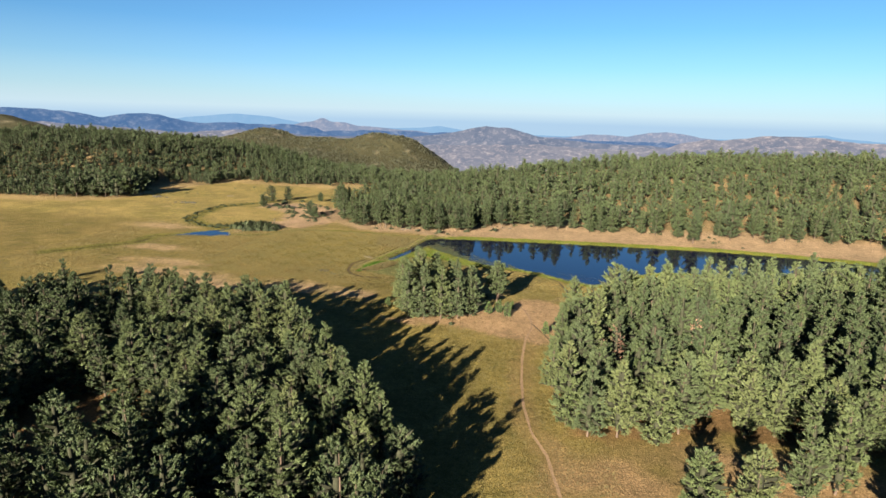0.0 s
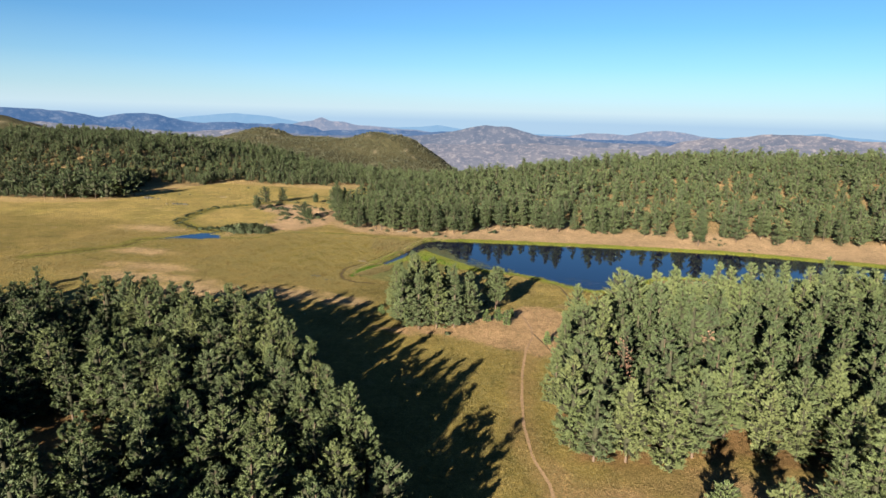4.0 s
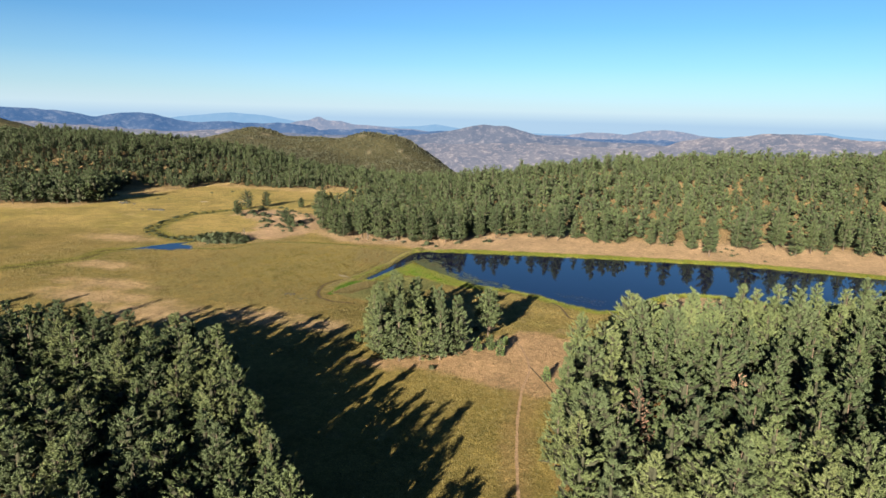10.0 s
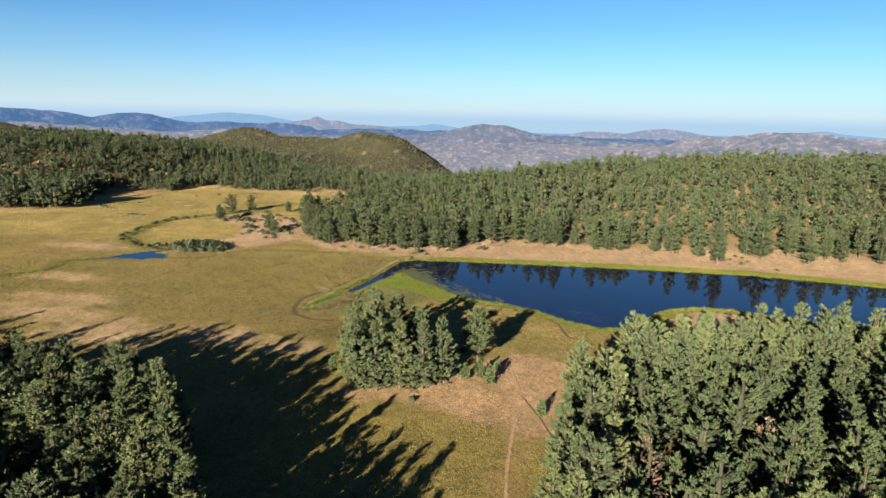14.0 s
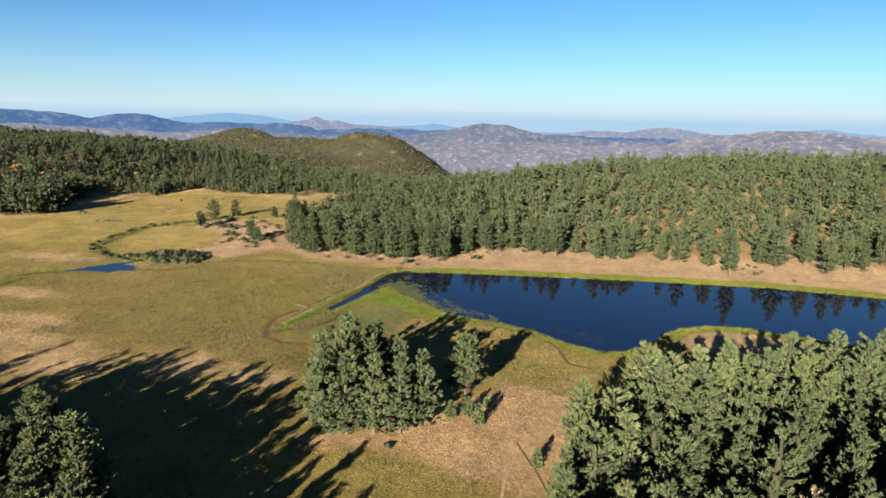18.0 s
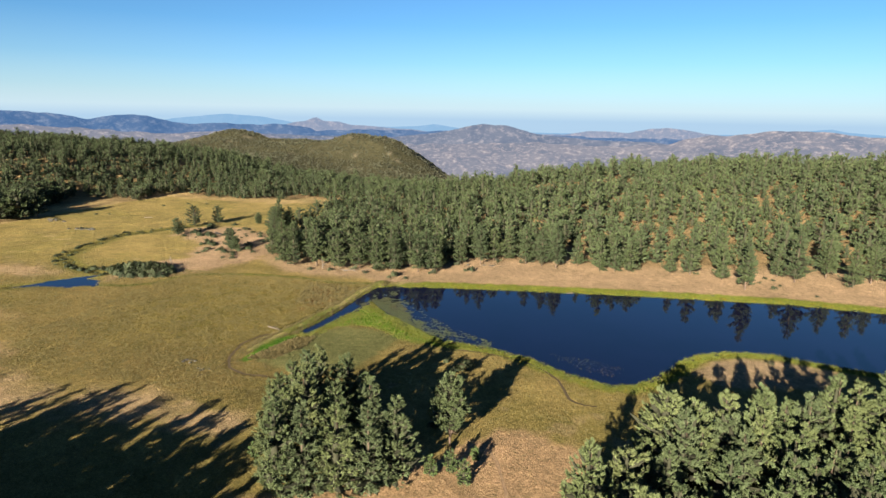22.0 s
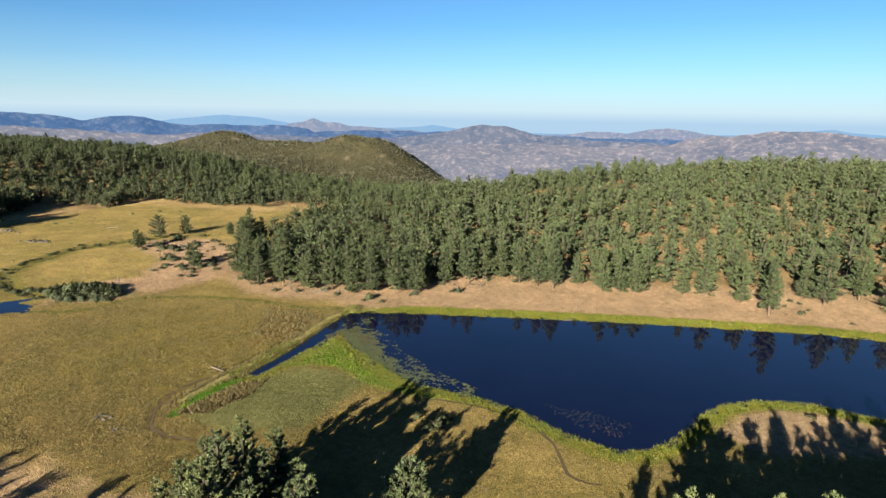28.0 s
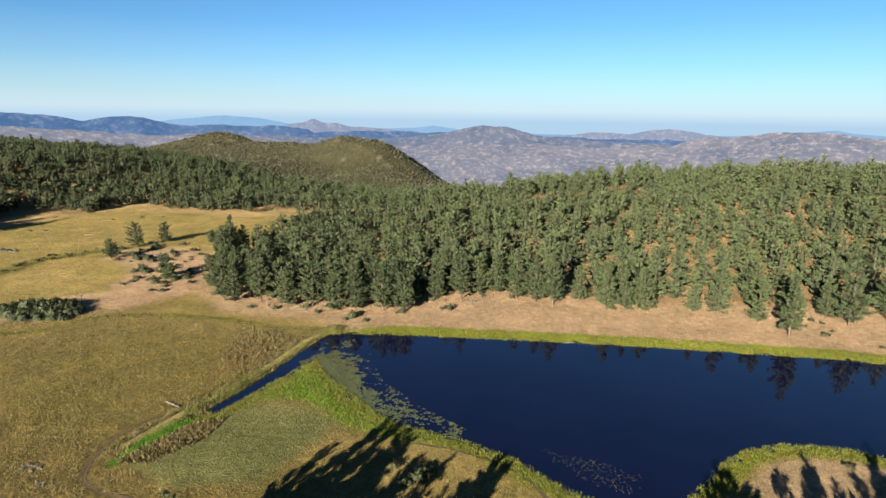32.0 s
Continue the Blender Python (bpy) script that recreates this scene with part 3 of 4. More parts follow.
    face /= np.linalg.norm(face, axis=2, keepdims=True) + 1e-6
    ln = size * np.repeat((0.7 + 0.55 * reach / wide), per)[:, None, None] * rng.uniform(0.65, 1.3, (len(c), blades, 1))
    v = np.stack([c - d * ln * 0.3 + face * ln * thick, c - d * ln * 0.3 - face * ln * thick, c + d * ln * 0.75], 2)
    v = v.reshape(-1, 3)
    needles = (v, np.arange(len(v)).reshape(-1, 3))
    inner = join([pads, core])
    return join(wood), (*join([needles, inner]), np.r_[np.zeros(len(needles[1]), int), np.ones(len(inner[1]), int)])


KINDS = [dict(tall=18.5, wide=5.6, bare=0.07, top=0.8), dict(tall=19.5, wide=5.8, bare=0.12, top=0.72), dict(tall=17, wide=5.8, bare=0.06, top=0.68), dict(tall=20, wide=5.4, bare=0.14, top=0.86),
         dict(tall=17.5, wide=6.1, bare=0.1, top=0.6), dict(tall=19, wide=5.2, bare=0.07, top=0.9), dict(tall=16.5, wide=5.9, bare=0.09, top=0.55)]
near_pines = []
for i, k in enumerate(KINDS):
    (tv, tf), (cv, cf, cs) = pine(100 + i, **k)
    near_pines.append((mesh_from("trunk", tv, tf, BARK, True), mesh_from("crown", cv, cf, [NEEDLES, SHADED_TWIGS], slots=cs)))


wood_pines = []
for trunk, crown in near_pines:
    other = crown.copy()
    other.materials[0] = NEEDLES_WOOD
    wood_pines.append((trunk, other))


def thing(name, label, category, group=""):
    return tagged(new(name), label, category, group)


def part(name, mesh, parent, label=""):
    ob = new(name, mesh)
    ob.parent = parent
    if label:
        tagged(ob, label)
    return ob


def pine_tree(x, y, scale, turn, kind, group, label, lean=0.0, kinds=near_pines):
    t = thing("pine_tree", label, "pine tree", group)
    t.matrix_basis = pose(x, y, float(ground_height(x, y)[0]), lean, 0, turn) @ Matrix.Scale(scale, 4)
    trunk, crown = kinds[kind]
    part("trunk", trunk, t)
    part("crown", crown, t)
    return t


def scatter(inside, box, gap, rng, tries):
    """Random places at least gap apart."""
    x0, y0, x1, y1 = box
    cand = rng.uniform((x0, y0), (x1, y1), (tries, 2))
    cand = cand[inside(cand[:, 0], cand[:, 1])]
    cells, keep = {}, []
    for p in cand:
        cx, cy = int(p[0] // gap), int(p[1] // gap)
        if all((p[0] - q[0]) ** 2 + (p[1] - q[1]) ** 2 >= gap * gap for i in (-1, 0, 1) for j in (-1, 0, 1) for q in cells.get((cx + i, cy + j), ())):
            cells.setdefault((cx, cy), []).append(p)
            keep.append(p)
    return np.array(keep)


def forest(name, label, places, protos, sizes, rng):
    """A wood of many pines as one mesh."""
    z = ground_height(places[:, 0], places[:, 1])
    pick = rng.integers(0, len(protos), len(places))
    vs, fs, ss, n = [], [], [], 0
    for k, (v, f, s) in enumerate(protos):
        idx = np.nonzero(pick == k)[0]
        if not len(idx):
            continue
        a, sc = rng.uniform(0, 6.28, len(idx)), sizes[idx]
        ca, sa_ = np.cos(a) * sc, np.sin(a) * sc
        out = np.empty((len(idx), len(v), 3), np.float32)
        out[..., 0] = ca[:, None] * v[:, 0] - sa_[:, None] * v[:, 1] + places[idx, 0][:, None]
        out[..., 1] = sa_[:, None] * v[:, 0] + ca[:, None] * v[:, 1] + places[idx, 1][:, None]
        out[..., 2] = (sc * rng.uniform(0.9, 1.1, len(idx)))[:, None] * v[:, 2] + z[idx][:, None]
        vs.append(out.reshape(-1, 3))
        fs.append((f[None] + n + (np.arange(len(idx)) * len(v))[:, None, None]).reshape(-1, 3))
        ss.append(np.tile(s, len(idx)))
        n += len(idx) * len(v)
    me = mesh_from(name, np.concatenate(vs), np.concatenate(fs), [NEEDLES_WOOD, BARK, SHADED_TWIGS], False, np.concatenate(ss))
    return tagged(new(name, me), label, "pine wood", kind="stuff")


def prototype(seed, **k):
    (tv, tf), (cv, cf, cs) = pine(seed, **k)
    v, f = join([(cv, cf), (tv, tf)])
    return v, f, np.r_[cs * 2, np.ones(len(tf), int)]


far_protos = [prototype(300 + i, tall=t, wide=w, bare=b, top=p, boughs=26, per=4, blades=4, size=1.4, thick=0.34, limbs=0, pad=0.4, sides=3, heart=0.24)
              for i, (t, w, b, p) in enumerate(((14, 6.1, 0.08, 0.62), (15, 6.0, 0.12, 0.66), (12.5, 6.1, 0.08, 0.56), (12, 6.4, 0.12, 0.48), (14, 5.7, 0.2, 0.6), (10, 6.0, 0.08, 0.5), (13, 6.2, 0.22, 0.48)))]
stand_protos = [prototype(400 + i, boughs=52, per=7, blades=5, size=0.95, thick=0.3, limbs=3, pad=0.4, **k) for i, k in enumerate(KINDS)]
rng = np.random.default_rng(3)


def in_stand(poly, margin=2.0):
    return lambda x, y: distance(poly, x, y) < -margin


# stand west of the trail, with an open place inside it
def lee(poly, box, gap, n):
    """Closer trees in a belt along a stand's far side."""
    return scatter(lambda x, y: (distance(poly, x, y) < -1) & (distance(poly, x, y) > -11) & (y > np.interp(x, (-150, -20, 0, 165), (150, 100, 212, 230))), box, gap, rng, n)


def inner(poly, box, gap, belt):
    d = lambda x, y: np.min((x[:, None] - belt[None, :, 0]) ** 2 + (y[:, None] - belt[None, :, 1]) ** 2, 1)
    return np.concatenate([belt, scatter(lambda x, y: in_stand(poly, 1.0)(x, y) & (np.hypot((x + 104) / 21, (y - 103) / 14) > 1) & (d(x, y) > gap * gap * 0.6), box, gap, rng, 14000)])


west = inner(STAND_W, (-270, 60, -20, 180), 6.9, lee(STAND_W, (-150, 90, -20, 180), 4.9, 5000))
east = inner(STAND_E, (-5, 110, 240, 282), 6.4, lee(STAND_E, (0, 205, 170, 282), 4.9, 5000))
for places, poly, group in ((west, STAND_W, "pines of the western stand"), (east, STAND_E, "pines of the eastern stand")):
    depth = -distance(poly, places[:, 0], places[:, 1])
    seen = (np.abs(places[:, 0]) < 135) & (places[:, 1] > 85)
    order = np.argsort(np.where(seen, depth, 1e6))
    single, rest = places[order[:104]], places[order[104:]]
    for x, y in single:
        pine_tree(x, y, rng.uniform(0.74, 1.1) + (0.06 if x > 0 else 0.08) + (0.16 if x > 0 and y > 222 else 0.05 if x < 0 and y > 148 else 0), rng.uniform(0, 360), int(rng.integers(len(KINDS))), group, "tall green pine with a tufted crown in a dense stand", rng.normal() * 1.2)
    forest("pine_stand", "dense inner pines of the stand, dark green", rest, stand_protos, rng.uniform(0.78, 1.18, len(rest)) + 0.1 * (rest[:, 1] > np.where(rest[:, 0] > 0, 230, 999)), rng)

for x, y, s, k in ((30, 107, 0.85, 4), (41, 110, 0.9, 2), (53, 119, 0.95, 5), (60, 122, 1.0, 3), (73, 118, 0.9, 0), (84, 126, 1.0, 1), (68, 108, 0.9, 6), (95, 120, 1.0, 3)):
    pine_tree(x, y, s, rng.uniform(0, 360), k, "pines before the eastern stand", "separate green pine on bare tan soil before the stand")

# grove and lone pine by the lake
GROVE = [(-53, 203, 0.95, 4), (-47, 203, 0.9, 0), (-41, 205, 0.88, 2), (-35, 207, 0.86, 4), (-31, 212, 0.85, 6), (-57, 210, 0.85, 1), (-50, 212, 1.0, 3), (-44, 213, 0.85, 5),
         (-37, 215, 0.92, 0), (-60, 219, 0.8, 2), (-54, 221, 0.95, 1), (-47, 222, 0.9, 4), (-61, 228, 0.75, 6), (-55, 230, 0.9, 0), (-48, 230, 0.85, 2), (-41, 223, 0.8, 6)]
for x, y, s, k in GROVE:
    pine_tree(x, y, s * 1.24, rng.uniform(0, 360), (5, 3, 0, 1, 5, 3, 0)[k], "pines of the lakeside grove", "bushy grey-green pine in the lakeside grove")

# woods on the slopes
def north_wood(x, y):
    e = lobe_edge(x)
    thin = smooth((y - e - 4) / 42) * 0.72 + 0.28
    bald = np.hypot((x - 10) / 60, (y - 575) / 16) > 1
    patch = (waves(x, y, 24, 77, 2) > -0.1 - 0.45 * smooth((x - 15) / 30) + (y - e) / 58) & (x > -45) & (x < 160)
    patch |= np.hypot((x + 190) / 62, (y - 592) / 15) < 1
    return ~patch & (x > -172) & (y > e) & (y < 665) & bald & (rng.random(len(x)) < thin)


def west_wood(x, y):
    shaded = (x > -385 - 0.25 * (y - 455)) & (y > 455) & (y < 540)
    clearing = np.hypot((x + 190) / 62, (y - 592) / 15) < 1
    return (y > west_edge(x)) & ~shaded & ~clearing & (x <= -160) & (y < 800) & (x > -650) & (np.hypot((x + 491) / 14, (y - 608) / 10) > 1)


north = scatter(north_wood, (-172, 365, 400, 690), 7.1, rng, 40000)
hill = scatter(west_wood, (-650, 375, -160, 790), 7.0, rng, 60000)
e = lobe_edge(north[:, 0])
front = (north[:, 1] - e < 16) & (north[:, 0] < 170)
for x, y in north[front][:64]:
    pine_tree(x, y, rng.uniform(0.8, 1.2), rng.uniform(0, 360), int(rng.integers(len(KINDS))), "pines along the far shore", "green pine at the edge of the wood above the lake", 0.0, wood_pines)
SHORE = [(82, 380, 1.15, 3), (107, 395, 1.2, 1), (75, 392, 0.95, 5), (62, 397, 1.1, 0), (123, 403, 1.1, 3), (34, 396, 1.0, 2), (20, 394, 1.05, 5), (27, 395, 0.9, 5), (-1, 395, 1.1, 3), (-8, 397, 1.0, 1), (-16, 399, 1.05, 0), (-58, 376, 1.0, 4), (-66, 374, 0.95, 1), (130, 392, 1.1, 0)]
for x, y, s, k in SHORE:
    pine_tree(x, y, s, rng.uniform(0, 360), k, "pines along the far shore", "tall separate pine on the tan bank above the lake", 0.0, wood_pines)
rest = np.concatenate([north[front][64:], north[~front]])
size = 0.5 + 0.66 * rng.random(len(rest)) ** 1.3
size += 0.16 * smooth((30 - rest[:, 1] + lobe_edge(rest[:, 0])) / 20) - 0.1 * smooth((-90 - rest[:, 0]) / 30) * smooth((rest[:, 1] - 395) / 20)
forest("north_wood", "pine wood covering the slope behind the lake", rest, far_protos, size, rng)
# tall trees at the corner of the western hill, where the wood juts into the meadow
jut = smooth((hill[:, 0] + 425) / 20) * smooth((535 - hill[:, 1]) / 20)
size = 0.56 + 0.5 * rng.random(len(hill)) ** 1.2 + 0.5 * jut
forest("west_wood", "dark pine wood covering the western hill", hill, far_protos, size, rng)


# ---- smaller growth and things ----
def shrub_meshes(seed, blades=9):
    """Stems and a broad low crown, one metre across its half width."""
    r = np.random.default_rng(seed)
    stems = [tube([(0, 0, -0.15), r.normal(size=3) * 0.15 + (0, 0, 0.35), (*(r.normal(size=2) * 0.45), 0.75)], (0.07, 0.05, 0.02), 4) for _ in range(5)]
    th, ph = r.uniform(0, 6.28, 130), np.arccos(r.uniform(-0.05, 1, 130))
    rad = r.uniform(0.55, 1.0, 130) * (1 + 0.25 * np.sin(3 * th + r.uniform(0, 6)))
    c = np.stack([np.cos(th) * np.sin(ph) * rad, np.sin(th) * np.sin(ph) * rad, 0.15 + np.cos(ph) * rad * 0.85], 1)
    sv, sf = join(stems)
    cv, cf, cn = tufts(c, r.uniform(0.13, 0.24, 130), blades, r, 0.3, 0.36, 1.2)
    return mesh_from("stems", sv, sf, BARK, True), mesh_from("foliage", cv, cf, SHRUB, normals=cn)


shrubs = [shrub_meshes(500 + i) for i in range(4)]


def shrub(x, y, size, flat=0.8, label="rounded dark green shrub", group="shrubs of the meadow"):
    t = thing("shrub", label, "shrub", group)
    t.matrix_basis = pose(x, y, float(ground_height(x, y)[0]), 0, 0, rng.uniform(0, 360)) @ Matrix.Diagonal((size, size, size * flat, 1))
    stems, leaves = shrubs[int(rng.integers(4))]
    part("stems", stems, t)
    part("foliage", leaves, t)


def special_pine(x, y, name, label, group, mat, seed, **k):
    (tv, tf), (cv, cf, cs) = pine(seed, **k)
    t = thing(name, label, "pine tree", group)
    t.matrix_basis = pose(x, y, float(ground_height(x, y)[0]))
    part("trunk", mesh_from("trunk", tv, tf, BARK, True), t)
    part("crown", mesh_from("crown", cv, cf, [mat, SHADED_TWIGS], slots=cs), t)


special_pine(-22.5, 228, "lone_pine", "lone grey-green pine with a pale forked trunk", "", NEEDLES, 61, tall=17, wide=4.6, bare=0.3, top=0.36, boughs=104, per=16, fork=True)
for i, (x, y, h) in enumerate(((-24.5, 216, 4.6), (-20.5, 218.5, 5.2), (-17, 214.5, 5.6), (-2, 200, 4.2), (-64, 214, 3.6), (8, 187, 5.0), (-16, 224, 3.0), (-11, 127, 3.2))[:7]):
    special_pine(x, y, "young_pine", "young bright green pine, bushy to the ground", "young pines by the trail", YOUNG, 70 + i, tall=h, wide=h * 0.36, bare=0.03, top=0.6, boughs=44, per=7, size=0.36, thick=0.26, limbs=0, pad=0.5)
for i, (x, y, h) in enumerate(((-236, 449, 11.5), (-229, 465, 9.5), (-228, 420, 8.5), (-178, 396, 9.0), (-173, 392, 6.5), (-202, 470, 6.0))):
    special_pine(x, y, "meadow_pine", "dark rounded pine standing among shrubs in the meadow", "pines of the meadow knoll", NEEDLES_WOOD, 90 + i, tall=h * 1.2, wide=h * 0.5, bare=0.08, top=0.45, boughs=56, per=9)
special_pine(18, 161, "dead_pine", "dying pine with reddish brown needles in the stand", "", DEAD_LEAF, 131, tall=18.5, wide=4.2, bare=0.2, top=0.45, boughs=34, per=8, size=0.5)
special_pine(42, 176, "dead_pine", "dying pine with reddish brown needles in the stand", "", DEAD_LEAF, 132, tall=18.0, wide=3.6, bare=0.2, top=0.5, boughs=28, per=8, size=0.5)
for x, y, s in ((-341, 446, 1.5), (-336, 444, 1.2), (-299, 423, 1.3), (-294, 422, 1.5), (-290, 423, 1.0), (-330, 470, 1.4), (-322, 474, 1.2), (-312, 520, 1.5), (-300, 535, 1.6), (-286, 540, 1.4)):
    shrub(x, y, s, 0.6, "low dark scrub by rocks in the open meadow", "scrub of the western meadow")
for x, y in scatter(lambda x, y: (distance(ISLET, x, y) < -1) & (y > 375) & (waves(x, y, 20, 91) > 0.0), (-245, 375, -160, 475), 4.5, rng, 900)[:46]:
    shrub(x, y, rng.uniform(0.9, 2.1), 0.7, "dark green scrub on bare tan soil", "scrub of the meadow knoll")
# thicket on the low rise by the pond
for x, y in scatter(lambda x, y: np.hypot((x + 191) / 14, (y - 341) / 9) < 1, (-206, 330, -176, 352), 2.5, rng, 1400):
    shrub(x, y, rng.uniform(2.4, 3.4), 0.85 + 0.7 * max(0.0, 1 - math.hypot((x + 191) / 13, (y - 341) / 9)), "dense dark green scrub oak in a thicket by the pond", "thicket by the pond")
for x, y, s in ((-208, 339, 1.8), (-212, 340, 1.6), (-216, 339, 2.0), (-221, 337, 1.7), (-176, 336, 1.2), (-222, 428, 2.2), (-216, 424, 2.0), (-210, 424, 2.4), (-204, 420, 1.8), (-196, 403, 2.2), (-192, 400, 1.6), (-226, 452, 2.2),
                (-222, 446, 1.8), (-238, 440, 1.6), (-233, 430, 1.9), (-206, 440, 1.8), (-199, 448, 1.6), (-171, 402, 2.2), (-168, 396, 1.8), (-176, 386, 1.6), (-181, 390, 1.8), (-214, 460, 1.7), (-191, 470, 1.6)):
    shrub(x, y, s * 1.25, 0.8, "dark green scrub on bare tan soil", "scrub of the meadow knoll")
for x, y, s, f in ((-75, 364, 2.3, 1.2), (-69, 361, 1.2, 0.8), (-77, 361, 1.2, 0.8), (-41, 381, 2.0, 1.0), (-44, 381, 1.2, 0.9), (-26.5, 271, 2.3, 0.9), (-25, 273.5, 1.9, 0.9), (-28.5, 269, 1.7, 0.8), (-32.5, 274.5, 1.5, 0.8), (67, 297, 1.6, 0.35),
                   (95, 384, 1.5, 0.8), (95, 397, 1.2, 0.7), (98, 395, 1.1, 0.7), (91, 391, 1.0, 0.7), (99, 388, 0.9, 0.7), (66, 368, 0.7, 0.8), (110, 377, 0.9, 0.8), (88, 394, 1.1, 0.8), (-108, 366, 1.5, 0.8), (-118, 365, 1.4, 0.9), (-90, 366, 1.6, 0.7), (-28, 236, 1.5, 0.8), (-36, 200, 1.2, 0.8)):
    shrub(x, y, s, f, "rounded green shrub on the open lakeshore", "shrubs of the lakeshore")
for i in range(72):
    k = 5 + 5 * i / 72
    (ax, ay), (bx, by) = CREEK[int(k)], CREEK[int(k) + 1]
    off = -4.5 if rng.random() < 0.75 else 2.5
    shrub(ax + (bx - ax) * (k % 1) + off + rng.normal() * 1.1, ay + (by - ay) * (k % 1) + rng.normal() * 1.6, rng.uniform(0.6, 1.7), 0.6, "low grey-brown willow scrub along the creek bank", "creek bank scrub")


# ---- paths ----
def ribbon(name, label, line, width, mat, seed, lift=0.05):
    r = np.random.default_rng(seed)
    pts = np.array(line, float)
    t = np.concatenate([[0], np.cumsum(np.hypot(*np.diff(pts, axis=0).T))])
    s = np.arange(0, t[-1], 0.8)
    k = np.hanning(9) / np.hanning(9).sum()
    xy = np.stack([np.convolve(np.pad(np.interp(s, t, pts[:, i]), 4, "edge"), k, "valid") + r.normal(size=len(s)) * 0.05 for i in (0, 1)], 1)
    side = np.gradient(xy, axis=0)[:, ::-1] * (-1, 1)
    side /= np.linalg.norm(side, axis=1, keepdims=True)
    w = width * (1 + 0.3 * waves(s, s * 0, 9, seed))
    rows = [xy + side * (w * q)[:, None] for q in (-0.5, 0.0, 0.5)]
    v = np.concatenate(rows)
    z = ground_height(v[:, 0], v[:, 1]) + lift - np.repeat((0, 0.03, 0), len(s))
    n = len(s)
    i = np.arange(n - 1)
    f = np.concatenate([np.stack([i + o, i + o + n, i + o + n + 1, i + o + 1], 1)[:, ::-1] for o in (0, n)])
    return tagged(new(name, mesh_from(name, np.column_stack([v, z]), f, mat, True)), label, "path", kind="structure")


DARK_SOIL = plain("damp_soil", (0.05, 0.037, 0.021), 0.95, 1.5, 0.3)
ribbon("footpath", "narrow trodden footpath of bare tan soil", TRAIL, 0.65, PATH_SOIL, 1)
ribbon("side_path", "faint dark side track in the dry grass", [(-8, 210), (-5, 204), (-2, 198), (1, 190), (5, 183)], 0.45, DARK_SOIL, 2)
ribbon("branch_path", "faint pale path across the dirt", [(-7, 205), (-2, 209), (3, 214), (9, 219)], 0.35, PATH_SOIL, 4)
ribbon("cattle_track", "narrow dark track curving through marsh grass", CATTLE, 0.7, DARK_SOIL, 3)
ribbon("shore_track", "narrow dark cattle track behind the reeds", SHORE_TRACK, 0.8, DARK_SOIL, 6)
ribbon("game_track", "thin dark track in the dry grass", [(-98, 262), (-98, 254), (-101, 246), (-105, 240)], 0.35, DARK_SOIL, 5)


# ---- rocks and dead wood ----
def rock_mesh(seed):
    r = np.random.default_rng(seed)
    bm = bmesh.new()
    bmesh.ops.create_icosphere(bm, subdivisions=2, radius=1)
    off = Vector(r.uniform(0, 50, 3))
    for v in bm.verts:
        v.co *= 1 + 0.35 * noise.noise(v.co * 1.3 + off) + 0.12 * noise.noise(v.co * 3 + off)
        v.co.z = max(-0.3, v.co.z * 0.7)
    me = bpy.data.meshes.new("rock")
    bm.to_mesh(me)
    bm.free()
    me.materials.append(ROCK)
    return me


rocks = [rock_mesh(600 + i) for i in range(4)]
for cx, cy, n, sx, sy, s0, s1, label, group in ((-339, 443, 9, 8, 3, 0.6, 1.3, "low dark granite outcrop in the meadow", "outcrop in the western meadow"),
                                               (-296, 421, 14, 7, 2.5, 0.5, 1.2, "weathered granite boulder in the meadow", "boulders in the open meadow"),
                                               (-110, 257, 9, 2.2, 1.2, 0.25, 0.6, "small pale rock in the dry grass", "rocks in the dry grass"),
                                               (-102, 252, 7, 2.2, 1.4, 0.2, 0.5, "small pale stone in the dry grass", "stones in the dry grass"),
                                               (-212, 428, 7, 6, 4, 0.5, 1.3, "pale granite boulder among scrub", "boulders of the meadow knoll"),
                                               (-35, 392, 9, 6, 1.5, 0.3, 0.8, "grey granite boulder above the lake", "boulders above the lake")):
    for _ in range(n):
        x, y, s = cx + rng.normal() * sx * 0.6, cy + rng.normal() * sy * 0.6, rng.uniform(s0, s1)
        ob = new("rock", rocks[int(rng.integers(4))])
        ob.matrix_basis = pose(x, y, float(ground_height(x, y)[0]) + 0.05 * s, 0, 0, rng.uniform(0, 360)) @ Matrix.Diagonal((s * rng.uniform(0.9, 1.6), s, s * rng.uniform(0.6, 1.0), 1))
        tagged(ob, label, "rock", group)


def fallen_log(x0, y0, x1, y1, r, label="bleached fallen log lying on the ground"):
    z0, z1 = float(ground_height(x0, y0)[0]), float(ground_height(x1, y1)[0])
    length = math.hypot(x1 - x0, y1 - y0)
    t = thing("fallen_log", label, "log", "fallen logs")
    t.matrix_basis = pose(x0, y0, z0 + r * 0.8, 0, -math.degrees(math.atan2(z1 - z0, length)), math.degrees(math.atan2(y1 - y0, x1 - x0)))
    xs = np.linspace(0, length, 6)
    v, f, nr = tube([(a, 0.06 * math.sin(a * 2), 0) for a in xs], r * (1 - 0.5 * xs / length), 7)
    part("stem", mesh_from("stem", v, f, DEADWOOD, True), t)
    for q in (0.45, 0.7):
        v, f, nr = tube([(length * q, 0, 0), (length * q + 0.5, 0.5 * (1 if q < 0.5 else -1), 0.5), (length * q + 0.8, 0.9 * (1 if q < 0.5 else -1), 0.9)], (r * 0.35, r * 0.25, r * 0.08), 4)
        part("branch_stub", mesh_from("branch_stub", v, f, DEADWOOD, True), t)


